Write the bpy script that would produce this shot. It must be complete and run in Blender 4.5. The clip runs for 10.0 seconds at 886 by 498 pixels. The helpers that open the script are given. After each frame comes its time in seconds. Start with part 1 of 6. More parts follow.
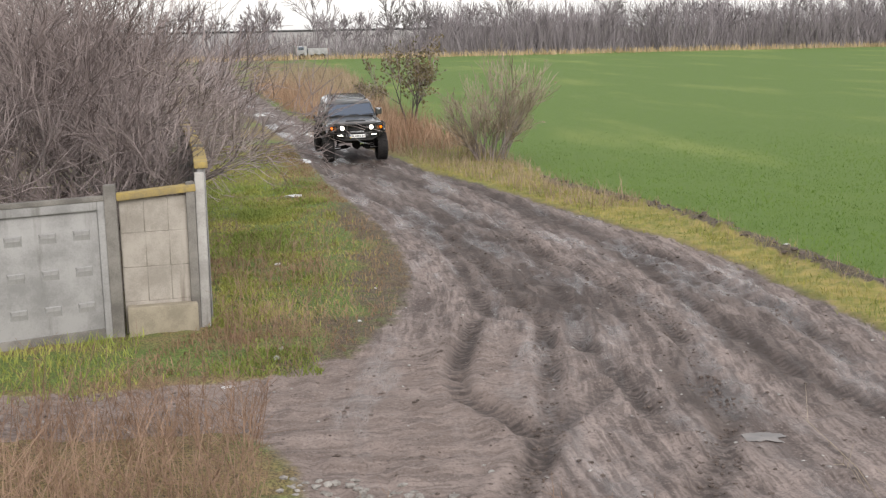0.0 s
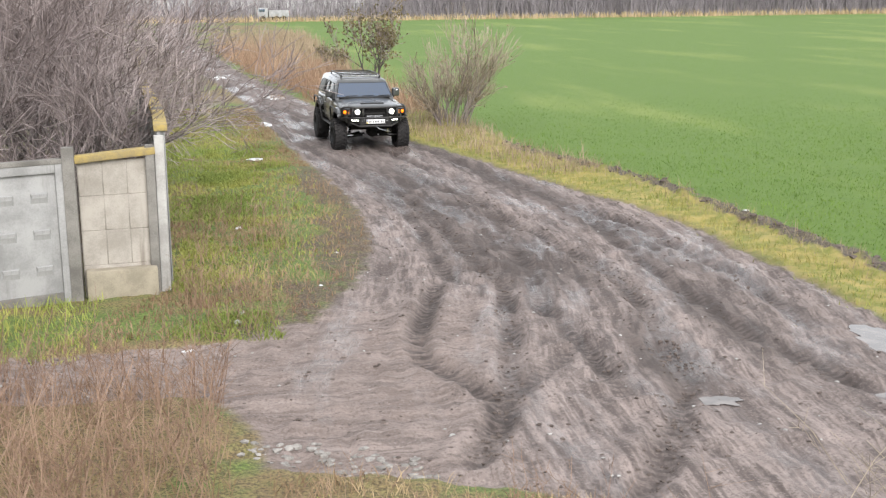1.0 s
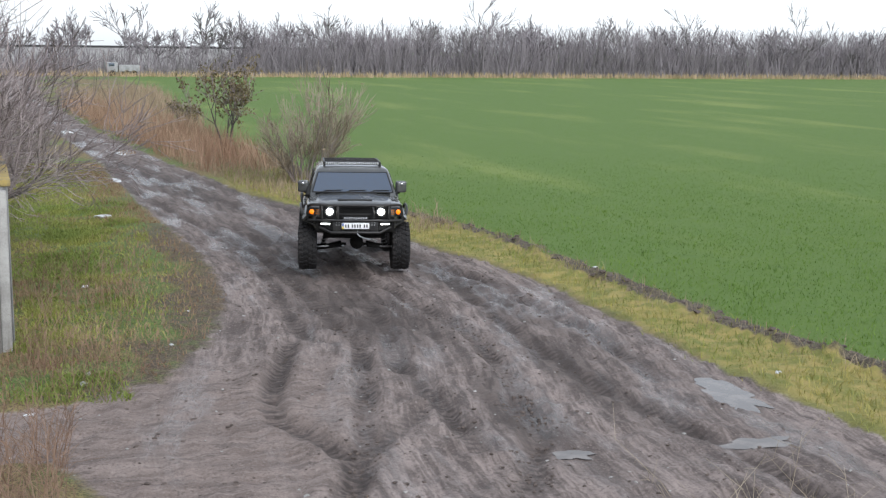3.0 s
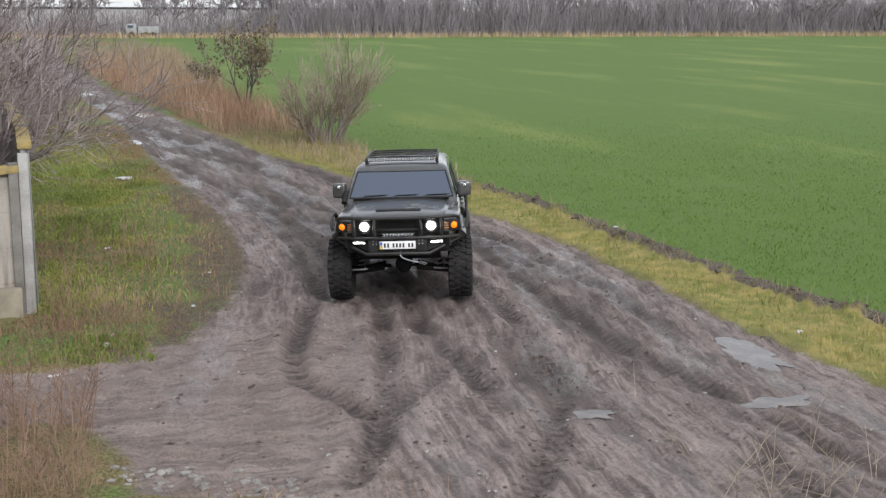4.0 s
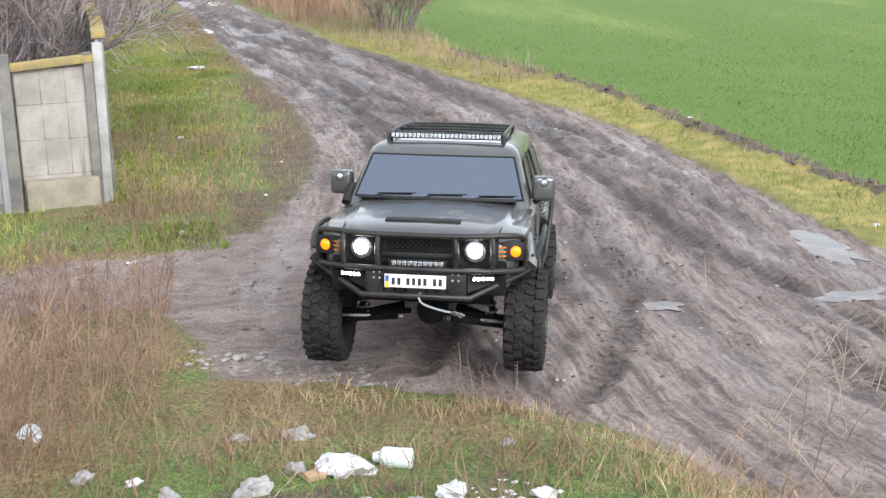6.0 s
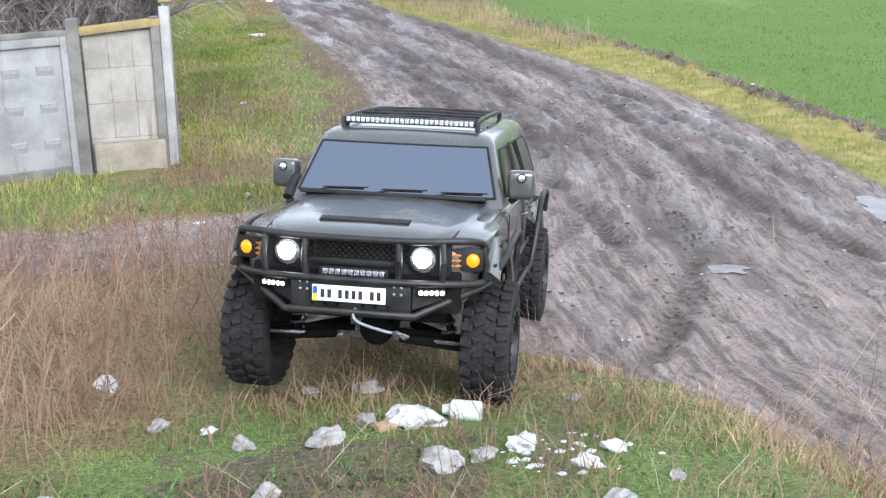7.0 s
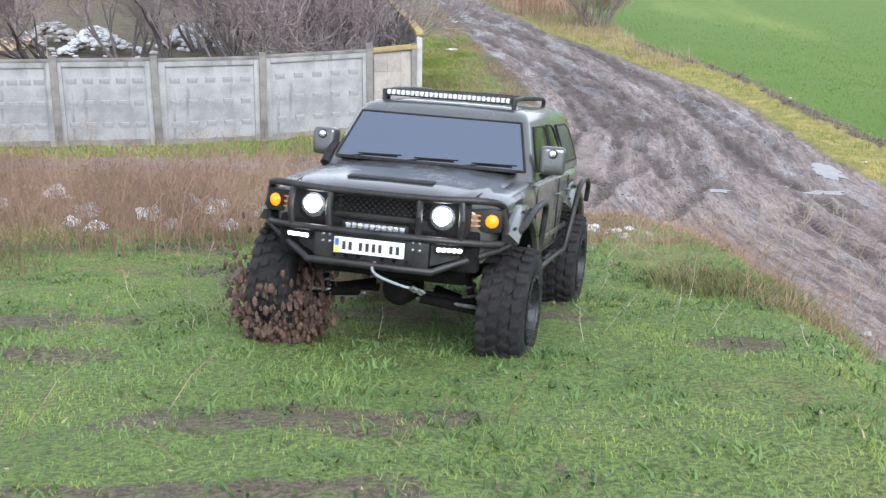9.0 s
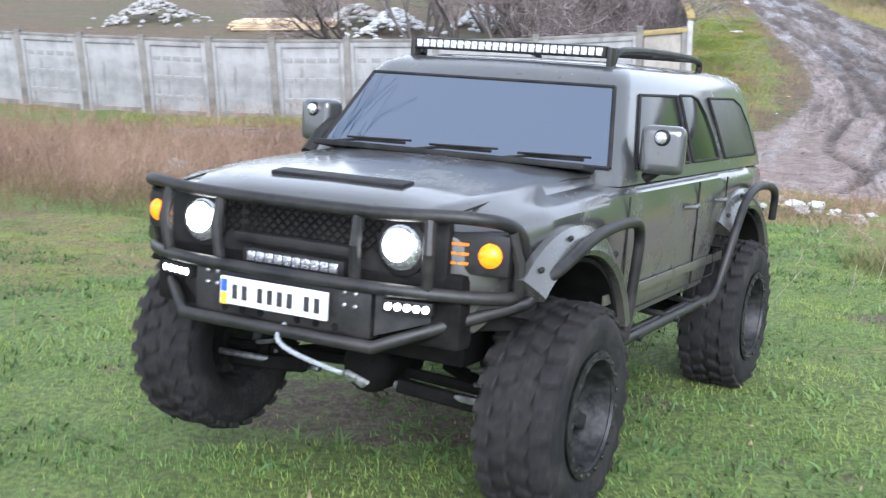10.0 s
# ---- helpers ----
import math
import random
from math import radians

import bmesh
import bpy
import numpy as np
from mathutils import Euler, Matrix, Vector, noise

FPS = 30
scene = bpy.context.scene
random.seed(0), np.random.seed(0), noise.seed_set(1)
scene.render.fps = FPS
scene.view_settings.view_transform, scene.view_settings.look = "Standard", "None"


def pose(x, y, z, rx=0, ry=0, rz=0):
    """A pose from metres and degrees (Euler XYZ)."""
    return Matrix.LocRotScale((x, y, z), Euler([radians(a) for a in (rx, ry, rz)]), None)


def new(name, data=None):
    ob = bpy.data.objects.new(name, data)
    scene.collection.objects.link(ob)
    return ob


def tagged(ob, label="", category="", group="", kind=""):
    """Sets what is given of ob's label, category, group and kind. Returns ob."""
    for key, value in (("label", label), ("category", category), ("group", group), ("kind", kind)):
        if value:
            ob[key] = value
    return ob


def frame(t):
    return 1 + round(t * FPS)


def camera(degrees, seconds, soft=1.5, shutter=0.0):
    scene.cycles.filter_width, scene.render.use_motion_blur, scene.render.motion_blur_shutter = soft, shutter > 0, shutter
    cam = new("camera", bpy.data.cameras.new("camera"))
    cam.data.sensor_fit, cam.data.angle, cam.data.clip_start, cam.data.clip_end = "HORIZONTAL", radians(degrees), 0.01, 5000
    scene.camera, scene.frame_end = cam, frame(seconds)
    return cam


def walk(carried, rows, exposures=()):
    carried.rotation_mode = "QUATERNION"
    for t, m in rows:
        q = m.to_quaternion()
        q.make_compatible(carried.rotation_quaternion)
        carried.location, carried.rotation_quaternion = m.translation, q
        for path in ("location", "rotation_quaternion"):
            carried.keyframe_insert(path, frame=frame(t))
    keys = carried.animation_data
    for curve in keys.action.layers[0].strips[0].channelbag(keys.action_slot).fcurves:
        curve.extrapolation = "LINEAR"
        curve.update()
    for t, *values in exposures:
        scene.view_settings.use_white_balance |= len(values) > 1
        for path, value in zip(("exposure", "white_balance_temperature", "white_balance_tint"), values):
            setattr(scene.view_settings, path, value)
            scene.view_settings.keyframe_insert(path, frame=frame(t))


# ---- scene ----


def aim(x, y, z, yaw, pitch, roll):
    """Camera pose from compass turn (clockwise from +y), pitch and roll in degrees."""
    return pose(x, y, z, 90 + pitch, 0, -yaw) @ pose(0, 0, 0, 0, 0, roll)


cam = camera(40.94, 10.0, soft=1.3, shutter=0.16)
PATH = [
    (0, aim(0.01, 0.01, 4.32, 7.16, -10.50, -1.15)),
    (0.5, aim(0.01, 0.01, 4.32, 8.18, -11.67, -0.79)),
    (1, aim(0.01, 0.01, 4.32, 9.02, -12.23, -0.57)),
    (1.5, aim(0.01, 0.01, 4.32, 10.89, -12.71, -0.38)),
    (2, aim(0.01, 0.01, 4.32, 14.43, -12.63, 0.37)),
    (2.5, aim(0.01, 0.01, 4.32, 16.03, -10.53, 0.61)),
    (2.7, aim(0.01, 0.01, 4.32, 16.22, -9.45, 0.63)),
    (3.8, aim(0.01, 0.01, 4.32, 15.40, -10.13, 0.21)),
    (4, aim(0.01, 0.01, 4.32, 15.17, -11.38, 0.18)),
    (4.5, aim(0.01, 0.01, 4.32, 14.50, -13.58, 0.17)),
    (5, aim(0.01, 0.01, 4.32, 13.88, -13.97, 0.10)),
    (5.5, aim(0.01, 0.01, 4.32, 13.28, -14.18, 0.00)),
    (6, aim(0.01, 0.01, 4.32, 11.67, -16.66, -0.32)),
    (6.2, aim(0.01, 0.01, 4.32, 10.60, -17.25, -0.55)),
    (7.3, aim(-0.16, -0.16, 4.19, 7.12, -17.96, -0.86)),
    (7.5, aim(-0.13, -2.54, 4.79, 4.70, -17.38, -1.43)),
    (8, aim(-1.36, -7.25, 5.73, 5.02, -16.89, -0.23)),
    (8.5, aim(-1.11, -9.70, 6.17, 2.54, -17.77, -0.49)),
    (9, aim(-1.72, -12.24, 6.33, 1.94, -17.73, 0.46)),
    (9.5, aim(-1.72, -12.63, 6.68, -2.85, -18.61, -0.16)),
    (10, aim(-0.64, -13.48, 6.62, -13.25, -18.62, -1.41)),
]
walk(cam, PATH, exposures=[(0.0, 1.5, 6850, 12), (0.5, 1.8, 6800, 11), (1.0, 2.05, 6600, 10), (1.8, 2.05, 6400, 10), (2.4, 1.98, 6100, 9), (2.7, 1.7, 6100, 9), (3.8, 1.14, 6300, 10), (4.1, 1.54, 6500, 11),
                           (4.5, 1.95, 7000, 12), (5.5, 2.1, 6500, 11), (6.2, 2.1, 6150, 10), (7.5, 2.25, 5800, 10), (9.0, 2.1, 5900, 11), (10.0, 2.27, 5750, 12)])

# ---- daylight: an even overcast sky ----
world = bpy.data.worlds.new("world")
scene.world = world
world.use_nodes = True
wt = world.node_tree
for nd in list(wt.nodes):
    wt.nodes.remove(nd)
sky = wt.nodes.new("ShaderNodeTexSky")
sky.sky_type, sky.sun_disc = "NISHITA", False
sky.sun_elevation, sky.sun_rotation = radians(38), radians(200)
sky.air_density, sky.dust_density, sky.ozone_density = 1.0, 1.0, 1.0
cloud = wt.nodes.new("ShaderNodeHueSaturation")
cloud.inputs["Saturation"].default_value = 0.36
bgn = wt.nodes.new("ShaderNodeBackground")
bgn.inputs["Strength"].default_value = 0.115
won = wt.nodes.new("ShaderNodeOutputWorld")
wt.links.new(sky.outputs[0], cloud.inputs["Color"])
deck = wt.nodes.new("ShaderNodeMix")
deck.data_type = "RGBA"
deck.inputs[0].default_value = 0.72
deck.inputs[7].default_value = (2.75, 2.85, 3.0, 1.0)
wt.links.new(cloud.outputs[0], deck.inputs[6])
wt.links.new(deck.outputs[2], bgn.inputs["Color"])
wt.links.new(bgn.outputs[0], won.inputs["Surface"])
sun = new("sun", bpy.data.lights.new("sun", "SUN"))
sun.data.energy, sun.data.angle, sun.data.color = 1.1, radians(40), (1.0, 0.98, 0.965)
sun.matrix_world = pose(0, 0, 30, 52, 0, 20)

# ---- materials ----


class Nodes:
    """Short hand for building a node material."""

    def __init__(self, name):
        self.mat = bpy.data.materials.new(name)
        self.mat.use_nodes = True
        self.t = self.mat.node_tree
        self.bsdf = next(n for n in self.t.nodes if n.type == "BSDF_PRINCIPLED")
        self.out = next(n for n in self.t.nodes if n.type == "OUTPUT_MATERIAL")

    def add(self, kind, **kw):
        n = self.t.nodes.new(kind)
        for k, v in kw.items():
            n.inputs[k].default_value = v
        return n

    def link(self, a, b):
        self.t.links.new(a, b)

    def put(self, value, socket):
        if isinstance(value, (int, float)):
            socket.default_value = value
        elif isinstance(value, tuple):
            socket.default_value = (*value, 1.0) if len(value) == 3 and len(socket.default_value) == 4 else value
        else:
            self.link(value, socket)

    def attr(self, name):
        n = self.t.nodes.new("ShaderNodeAttribute")
        n.attribute_name = name
        return n

    def coords(self, scale=(1, 1, 1), source=None):
        m = self.t.nodes.new("ShaderNodeMapping")
        m.inputs["Scale"].default_value = scale
        if source is None:
            source = self.t.nodes.new("ShaderNodeTexCoord").outputs["Object"]
        self.link(source, m.inputs["Vector"])
        return m.outputs[0]

    def noise(self, scale, detail=4.0, rough=0.55, vec=None, dist=0.0):
        n = self.add("ShaderNodeTexNoise", Scale=scale, Detail=detail, Roughness=rough, Distortion=dist)
        self.link(vec if vec is not None else self.coords(), n.inputs["Vector"])
        return n.outputs["Fac"]

    def ramp(self, fac, lo, hi, a=0.0, b=1.0):
        n = self.t.nodes.new("ShaderNodeMapRange")
        n.interpolation_type = "SMOOTHSTEP"
        for i, v in ((1, lo), (2, hi), (3, a), (4, b)):
            n.inputs[i].default_value = v
        self.put(fac, n.inputs[0])
        return n.outputs[0]

    def math(self, op, a, b=0.0):
        n = self.t.nodes.new("ShaderNodeMath")
        n.operation = op
        self.put(a, n.inputs[0])
        self.put(b, n.inputs[1])
        return n.outputs[0]

    def mix(self, fac, a, b):
        n = self.t.nodes.new("ShaderNodeMix")
        n.data_type = "RGBA"
        self.put(fac, n.inputs[0])
        self.put(a, n.inputs[6])
        self.put(b, n.inputs[7])
        return n.outputs[2]

    def bump(self, height, strength=0.5, dist=0.02):
        n = self.add("ShaderNodeBump", Strength=strength, Distance=dist)
        self.put(height, n.inputs["Height"])
        self.link(n.outputs[0], self.bsdf.inputs["Normal"])

    def done(self, color, rough=0.8, metal=0.0, spec=0.5):
        self.put(color, self.bsdf.inputs["Base Color"])
        self.put(rough, self.bsdf.inputs["Roughness"])
        self.put(metal, self.bsdf.inputs["Metallic"])
        self.bsdf.inputs["Specular IOR Level"].default_value = spec
        return self.mat


def worn(name, a, b, scale=6.0, rough=0.8, metal=0.0, bump=0.2, spec=0.5, fine=60.0):
    """Two tones of one surface, with grain at two scales."""
    k = Nodes(name)
    big = k.noise(scale, 5)
    small = k.noise(fine, 3)
    f = k.ramp(k.math("ADD", k.math("MULTIPLY", big, 0.7), k.math("MULTIPLY", small, 0.3)), 0.35, 0.65)
    if bump:
        k.bump(k.math("ADD", big, k.math("MULTIPLY", small, 0.4)), bump, 0.01)
    r = k.ramp(big, 0.3, 0.7, rough - 0.08, min(1.0, rough + 0.08))
    return k.done(k.mix(f, a, b), r, metal, spec)


def leafy(name, a, b, c, rough=0.7, spec=0.3, patch=None):
    """Plant stuff: each island takes its own tone between a, b and c."""
    k = Nodes(name)
    g = k.t.nodes.new("ShaderNodeNewGeometry")
    r = g.outputs["Random Per Island"]
    col = k.mix(k.ramp(r, 0.0, 0.6), k.mix(k.ramp(r, 0.5, 1.0), a, b), c)
    n = k.noise(0.35, 3)
    col = k.mix(k.ramp(n, 0.4, 0.62, 0.0, 0.75), col, b)
    col = k.mix(k.ramp(k.noise(1.3, 4, 0.6), 0.5, 0.66, 0.0, 0.75), col, c)
    if patch:
        col = k.mix(k.ramp(k.noise(0.55, 5, 0.6, vec=k.coords((1, 1, 0.1))), 0.47, 0.58, 0.0, 0.9), col, patch)
    return k.done(col, rough, 0.0, spec)


def ground_material():
    k = Nodes("ground_mud_and_grass")
    pos = k.coords()
    road, field, strip, green = (k.attr(n).outputs["Fac"] for n in ("road", "field", "strip", "green"))
    bare_at = k.attr("bare").outputs["Fac"]
    lane = k.attr("lane").outputs["Vector"]
    rut = k.attr("rut").outputs["Fac"]
    n_mid, n_fine = k.noise(3.0, 6, 0.65, vec=pos), k.noise(28.0, 5, 0.7, vec=pos)
    fork, damp = k.attr("fork").outputs["Fac"], k.attr("damp").outputs["Fac"]

    def both(u):
        return k.math("ADD", k.math("MULTIPLY", u[0], k.math("SUBTRACT", 1.0, fork)), k.math("MULTIPLY", u[1], fork))
    n_long = both([k.noise(1.0, 7, 0.66, vec=k.coords(sc, v)) for sc, v in (((2.2, 0.3, 1.0), lane), ((0.6, 2.0, 1.0), pos))])
    streak = both([k.noise(1.0, 6, 0.6, vec=k.coords(sc, v), dist=0.25) for sc, v in (((7.0, 0.9, 1.0), lane), ((1.1, 6.0, 1.0), pos))])
    # mud: dry pale crust against dark churned clay along the lane
    m1 = k.math("ADD", k.math("MULTIPLY", streak, 0.45), k.math("ADD", k.math("MULTIPLY", n_long, 0.35), k.math("MULTIPLY", n_mid, 0.20)))
    mud = k.mix(k.ramp(m1, 0.43, 0.56), (0.092, 0.072, 0.065), (0.272, 0.222, 0.202))
    mud = k.mix(k.math("MULTIPLY", fork, 0.5), mud, (0.212, 0.163, 0.14))
    lines = both([k.noise(1.0, 3, 0.5, vec=k.coords(sc, v), dist=0.15) for sc, v in (((8.0, 0.3, 1.0), lane), ((0.35, 8.0, 1.0), pos))])
    mud = k.mix(k.math("MULTIPLY", k.ramp(lines, 0.565, 0.61, 0.0, 0.5), k.math("SUBTRACT", k.ramp(n_mid, 0.42, 0.58, 0.15, 1.0), k.math("MULTIPLY", fork, 0.4))), mud, (0.07, 0.054, 0.048))
    mud = k.mix(k.math("MULTIPLY", k.ramp(lines, 0.43, 0.39, 0.0, 0.28), k.ramp(n_mid, 0.55, 0.45, 0.1, 1.0)), mud, (0.3, 0.255, 0.236))
    # lump and fine-grain tones also stand in for shading of the small relief
    lumps = k.noise(9.0, 5, 0.7, vec=pos)
    mud = k.mix(k.ramp(streak, 0.54, 0.6, 0.0, 0.6), mud, (0.075, 0.058, 0.052))
    mud = k.mix(k.ramp(lumps, 0.56, 0.68, 0.0, 0.5), mud, (0.075, 0.057, 0.05))
    mud = k.mix(k.ramp(n_fine, 0.54, 0.68, 0.0, 0.6), mud, (0.31, 0.265, 0.245))
    mud = k.mix(k.ramp(n_fine, 0.47, 0.36, 0.0, 0.6), mud, (0.06, 0.048, 0.043))
    soaked = k.ramp(k.math("ADD", damp, k.math("MULTIPLY", k.math("SUBTRACT", n_long, 0.5), 1.6)), 0.3, 0.75, 0.0, 0.72)
    mud = k.mix(soaked, mud, k.mix(k.ramp(streak, 0.46, 0.58), (0.055, 0.043, 0.038), (0.135, 0.108, 0.097)))
    # the print of the tyre lugs shows across each rut
    lug = k.ramp(k.math("SINE", k.math("MULTIPLY", k.math("ADD", k.attr("tread").outputs["Fac"], k.math("MULTIPLY", n_mid, 0.12)), 48.0)), -0.2, 0.4, 0.62, 1.0)
    broken = k.ramp(k.math("ADD", k.math("MULTIPLY", lumps, 0.5), k.math("MULTIPLY", streak, 0.5)), 0.40, 0.52, 0.4, 1.0)
    mud = k.mix(k.math("MULTIPLY", rut, k.math("MULTIPLY", lug, broken)), mud, (0.05, 0.039, 0.035))
    # soil under grass, with green and straw-coloured areas
    turf_g = k.mix(k.ramp(n_fine, 0.38, 0.62), (0.052, 0.072, 0.021), (0.14, 0.195, 0.046))
    turf_d = k.mix(k.ramp(n_fine, 0.35, 0.65), (0.07, 0.05, 0.028), (0.25, 0.19, 0.085))
    g2 = k.math("ADD", green, k.math("SUBTRACT", k.math("MULTIPLY", n_mid, 0.9), 0.45))
    turf = k.mix(k.ramp(g2, 0.3, 0.7), turf_d, turf_g)
    bare = k.math("MAXIMUM", k.ramp(k.noise(0.9, 5, 0.65, vec=pos), 0.6, 0.72), k.ramp(k.math("ADD", bare_at, k.math("MULTIPLY", k.math("SUBTRACT", n_mid, 0.5), 0.8)), 0.35, 0.65))
    turf = k.mix(k.math("MULTIPLY", bare, k.ramp(k.noise(7.0, 5, 0.7, vec=pos), 0.36, 0.56, 0.3, 0.95)), turf, k.mix(k.ramp(n_fine, 0.4, 0.65), (0.05, 0.036, 0.026), (0.15, 0.112, 0.08)))
    yel = k.mix(k.ramp(n_mid, 0.35, 0.65), (0.15, 0.16, 0.035), (0.3, 0.24, 0.08))
    turf = k.mix(strip, turf, yel)
    # winter wheat: rows of green with paler patches
    wheat = k.mix(k.ramp(k.noise(1.0, 4, 0.6, vec=k.coords((0.16, 0.035, 1), pos)), 0.49, 0.78), (0.085, 0.143, 0.02), (0.172, 0.216, 0.047))
    wheat = k.mix(k.ramp(n_mid, 0.4, 0.75, 0.0, 0.4), wheat, (0.045, 0.1, 0.015))
    turf = k.mix(k.ramp(k.math("ADD", field, k.math("MULTIPLY", k.math("SUBTRACT", n_mid, 0.5), 0.5)), 0.35, 0.65), turf, wheat)
    soil = k.ramp(k.math("ADD", k.attr("soil").outputs["Fac"], k.math("MULTIPLY", k.math("SUBTRACT", n_mid, 0.5), 0.9)), 0.35, 0.6)
    turf = k.mix(soil, turf, k.mix(k.ramp(n_fine, 0.4, 0.65), (0.05, 0.04, 0.03), (0.15, 0.125, 0.085)))
    edge = k.math("ADD", road, k.math("ADD", k.math("MULTIPLY", k.math("SUBTRACT", n_mid, 0.5), 0.9), k.math("MULTIPLY", k.math("SUBTRACT", k.noise(0.8, 4, 0.6, vec=pos), 0.5), 0.9)))
    rm = k.ramp(edge, 0.3, 0.7)
    col = k.mix(rm, turf, mud)
    wet = k.math("MULTIPLY", rm, k.ramp(k.math("ADD", k.noise(0.8, 5, 0.6, vec=k.coords((1.6, 0.3, 1.0), lane)), k.math("MULTIPLY", damp, 0.06)), 0.5, 0.64))
    k.bump(k.math("ADD", k.math("MULTIPLY", m1, 0.8), k.math("ADD", k.math("MULTIPLY", n_fine, 0.4), lumps)), 0.7, 0.05)
    return k.done(col, k.mix(wet, (0.85, 0.85, 0.85), (0.24, 0.24, 0.24)), 0.0, 0.4)


GROUND = ground_material()
def concrete(name, a, b, stain):
    """Cast concrete with soft mottling, pitted grain and rain streaks."""
    k = Nodes(name)
    pos = k.coords()
    big, fine = k.noise(1.6, 5, 0.6, vec=pos), k.noise(40.0, 4, 0.7, vec=pos)
    run = k.noise(1.0, 5, 0.65, vec=k.coords((5.0, 5.0, 0.5), pos))
    col = k.mix(k.ramp(k.math("ADD", k.math("MULTIPLY", big, 0.75), k.math("MULTIPLY", fine, 0.25)), 0.38, 0.62), a, b)
    col = k.mix(k.ramp(run, 0.54, 0.74, 0.0, 0.65), col, stain)
    col = k.mix(k.ramp(fine, 0.62, 0.75, 0.0, 0.5), col, stain)
    k.bump(k.math("ADD", big, k.math("MULTIPLY", fine, 0.6)), 0.35, 0.012)
    return k.done(col, 0.92, 0.0, 0.3)


CONCRETE = concrete("weathered_concrete", (0.215, 0.213, 0.208), (0.32, 0.317, 0.31), (0.12, 0.115, 0.105))
CONCRETE_OLD = worn("grimy_concrete", (0.11, 0.103, 0.092), (0.22, 0.208, 0.188), 3.0, 0.92, bump=0.4)
LICHEN = worn("lichen_covered_concrete", (0.2, 0.16, 0.09), (0.36, 0.27, 0.09), 5.0, 0.95, bump=0.5)
BARK = worn("grey_bark", (0.10, 0.085, 0.08), (0.2, 0.175, 0.165), 20.0, 0.9)
BLACK = worn("black_paint", (0.012, 0.012, 0.013), (0.03, 0.029, 0.028), 5.0, 0.45)

# ---- mesh tools ----


def finish(bm, name, mat, smooth=True, angle=40.0):
    bmesh.ops.recalc_face_normals(bm, faces=bm.faces)
    me = bpy.data.meshes.new(name)
    bm.to_mesh(me)
    bm.free()
    for m in mat if isinstance(mat, (list, tuple)) else [mat]:
        me.materials.append(m)
    if smooth:
        me.polygons.foreach_set("use_smooth", [True] * len(me.polygons))
        me.set_sharp_from_angle(angle=radians(angle))
    return me


def part(name, bm, material, parent=None, label="", smooth=True, at=None, angle=40.0):
    """Links a bmesh as one mesh object under a thing or a part."""
    ob = new(name, finish(bm, name, material, smooth, angle))
    if parent is not None:
        ob.parent = parent
    if at is not None:
        ob.matrix_basis = at
    return tagged(ob, label)


def block(size, at=(0, 0, 0), bevel=0.0, rot=(0, 0, 0), bm=None, seg=2):
    """A box of that size about its centre, with rounded edges."""
    b = bmesh.new()
    bmesh.ops.create_cube(b, size=1)
    bmesh.ops.scale(b, vec=size, verts=b.verts)
    if bevel:
        bmesh.ops.bevel(b, geom=list(b.edges), offset=bevel, segments=seg, profile=0.6, affect="EDGES")
    bmesh.ops.transform(b, matrix=pose(*at, *rot), verts=b.verts)
    return merge(bm, b)


def merge(bm, other):
    if bm is None:
        return other
    me = bpy.data.meshes.new("tmp")
    other.to_mesh(me)
    other.free()
    bm.from_mesh(me)
    bpy.data.meshes.remove(me)
    return bm


def smooth_path(pts, n=6):
    """Catmull-Rom through the points."""
    p = [Vector(a) for a in pts]
    p = [p[0] * 2 - p[1]] + p + [p[-1] * 2 - p[-2]]
    out = []
    for a, b, c, d in zip(p, p[1:], p[2:], p[3:]):
        for i in range(n):
            t = i / n
            out.append(0.5 * ((2 * b) + (c - a) * t + (2 * a - 5 * b + 4 * c - d) * t * t + (3 * b - a - 3 * c + d) * t ** 3))
    return out + [p[-2]]


def tube(pts, r, sides=8, bm=None, r_end=None, round_path=0):
    """A round bar along the points, closed at both ends."""
    bm = bm or bmesh.new()
    p = smooth_path(pts, round_path) if round_path else [Vector(a) for a in pts]
    up = Vector((0.13, 0.21, 0.97)).normalized()
    rings = []
    for i, c in enumerate(p):
        d = (p[min(i + 1, len(p) - 1)] - p[max(i - 1, 0)]).normalized()
        u = d.cross(up)
        if u.length < 0.05:
            u = d.cross(Vector((1, 0, 0)))
        u.normalize()
        v = d.cross(u)
        q = r if r_end is None else r + (r_end - r) * i / (len(p) - 1)
        rings.append([bm.verts.new(c + q * (math.cos(k * 2 * math.pi / sides) * u + math.sin(k * 2 * math.pi / sides) * v)) for k in range(sides)])
    for a, b in zip(rings, rings[1:]):
        for k in range(sides):
            bm.faces.new((a[k], a[(k + 1) % sides], b[(k + 1) % sides], b[k]))
    bm.faces.new(rings[0][::-1])
    bm.faces.new(rings[-1])
    return bm


def loft(rings, bm=None, caps=True):
    """Skins rings of equal count."""
    bm = bm or bmesh.new()
    vs = [[bm.verts.new(p) for p in r] for r in rings]
    n = len(vs[0])
    for a, b in zip(vs, vs[1:]):
        for k in range(n):
            bm.faces.new((a[k], a[(k + 1) % n], b[(k + 1) % n], b[k]))
    if caps:
        bm.faces.new(vs[0][::-1])
        bm.faces.new(vs[-1])
    return bm


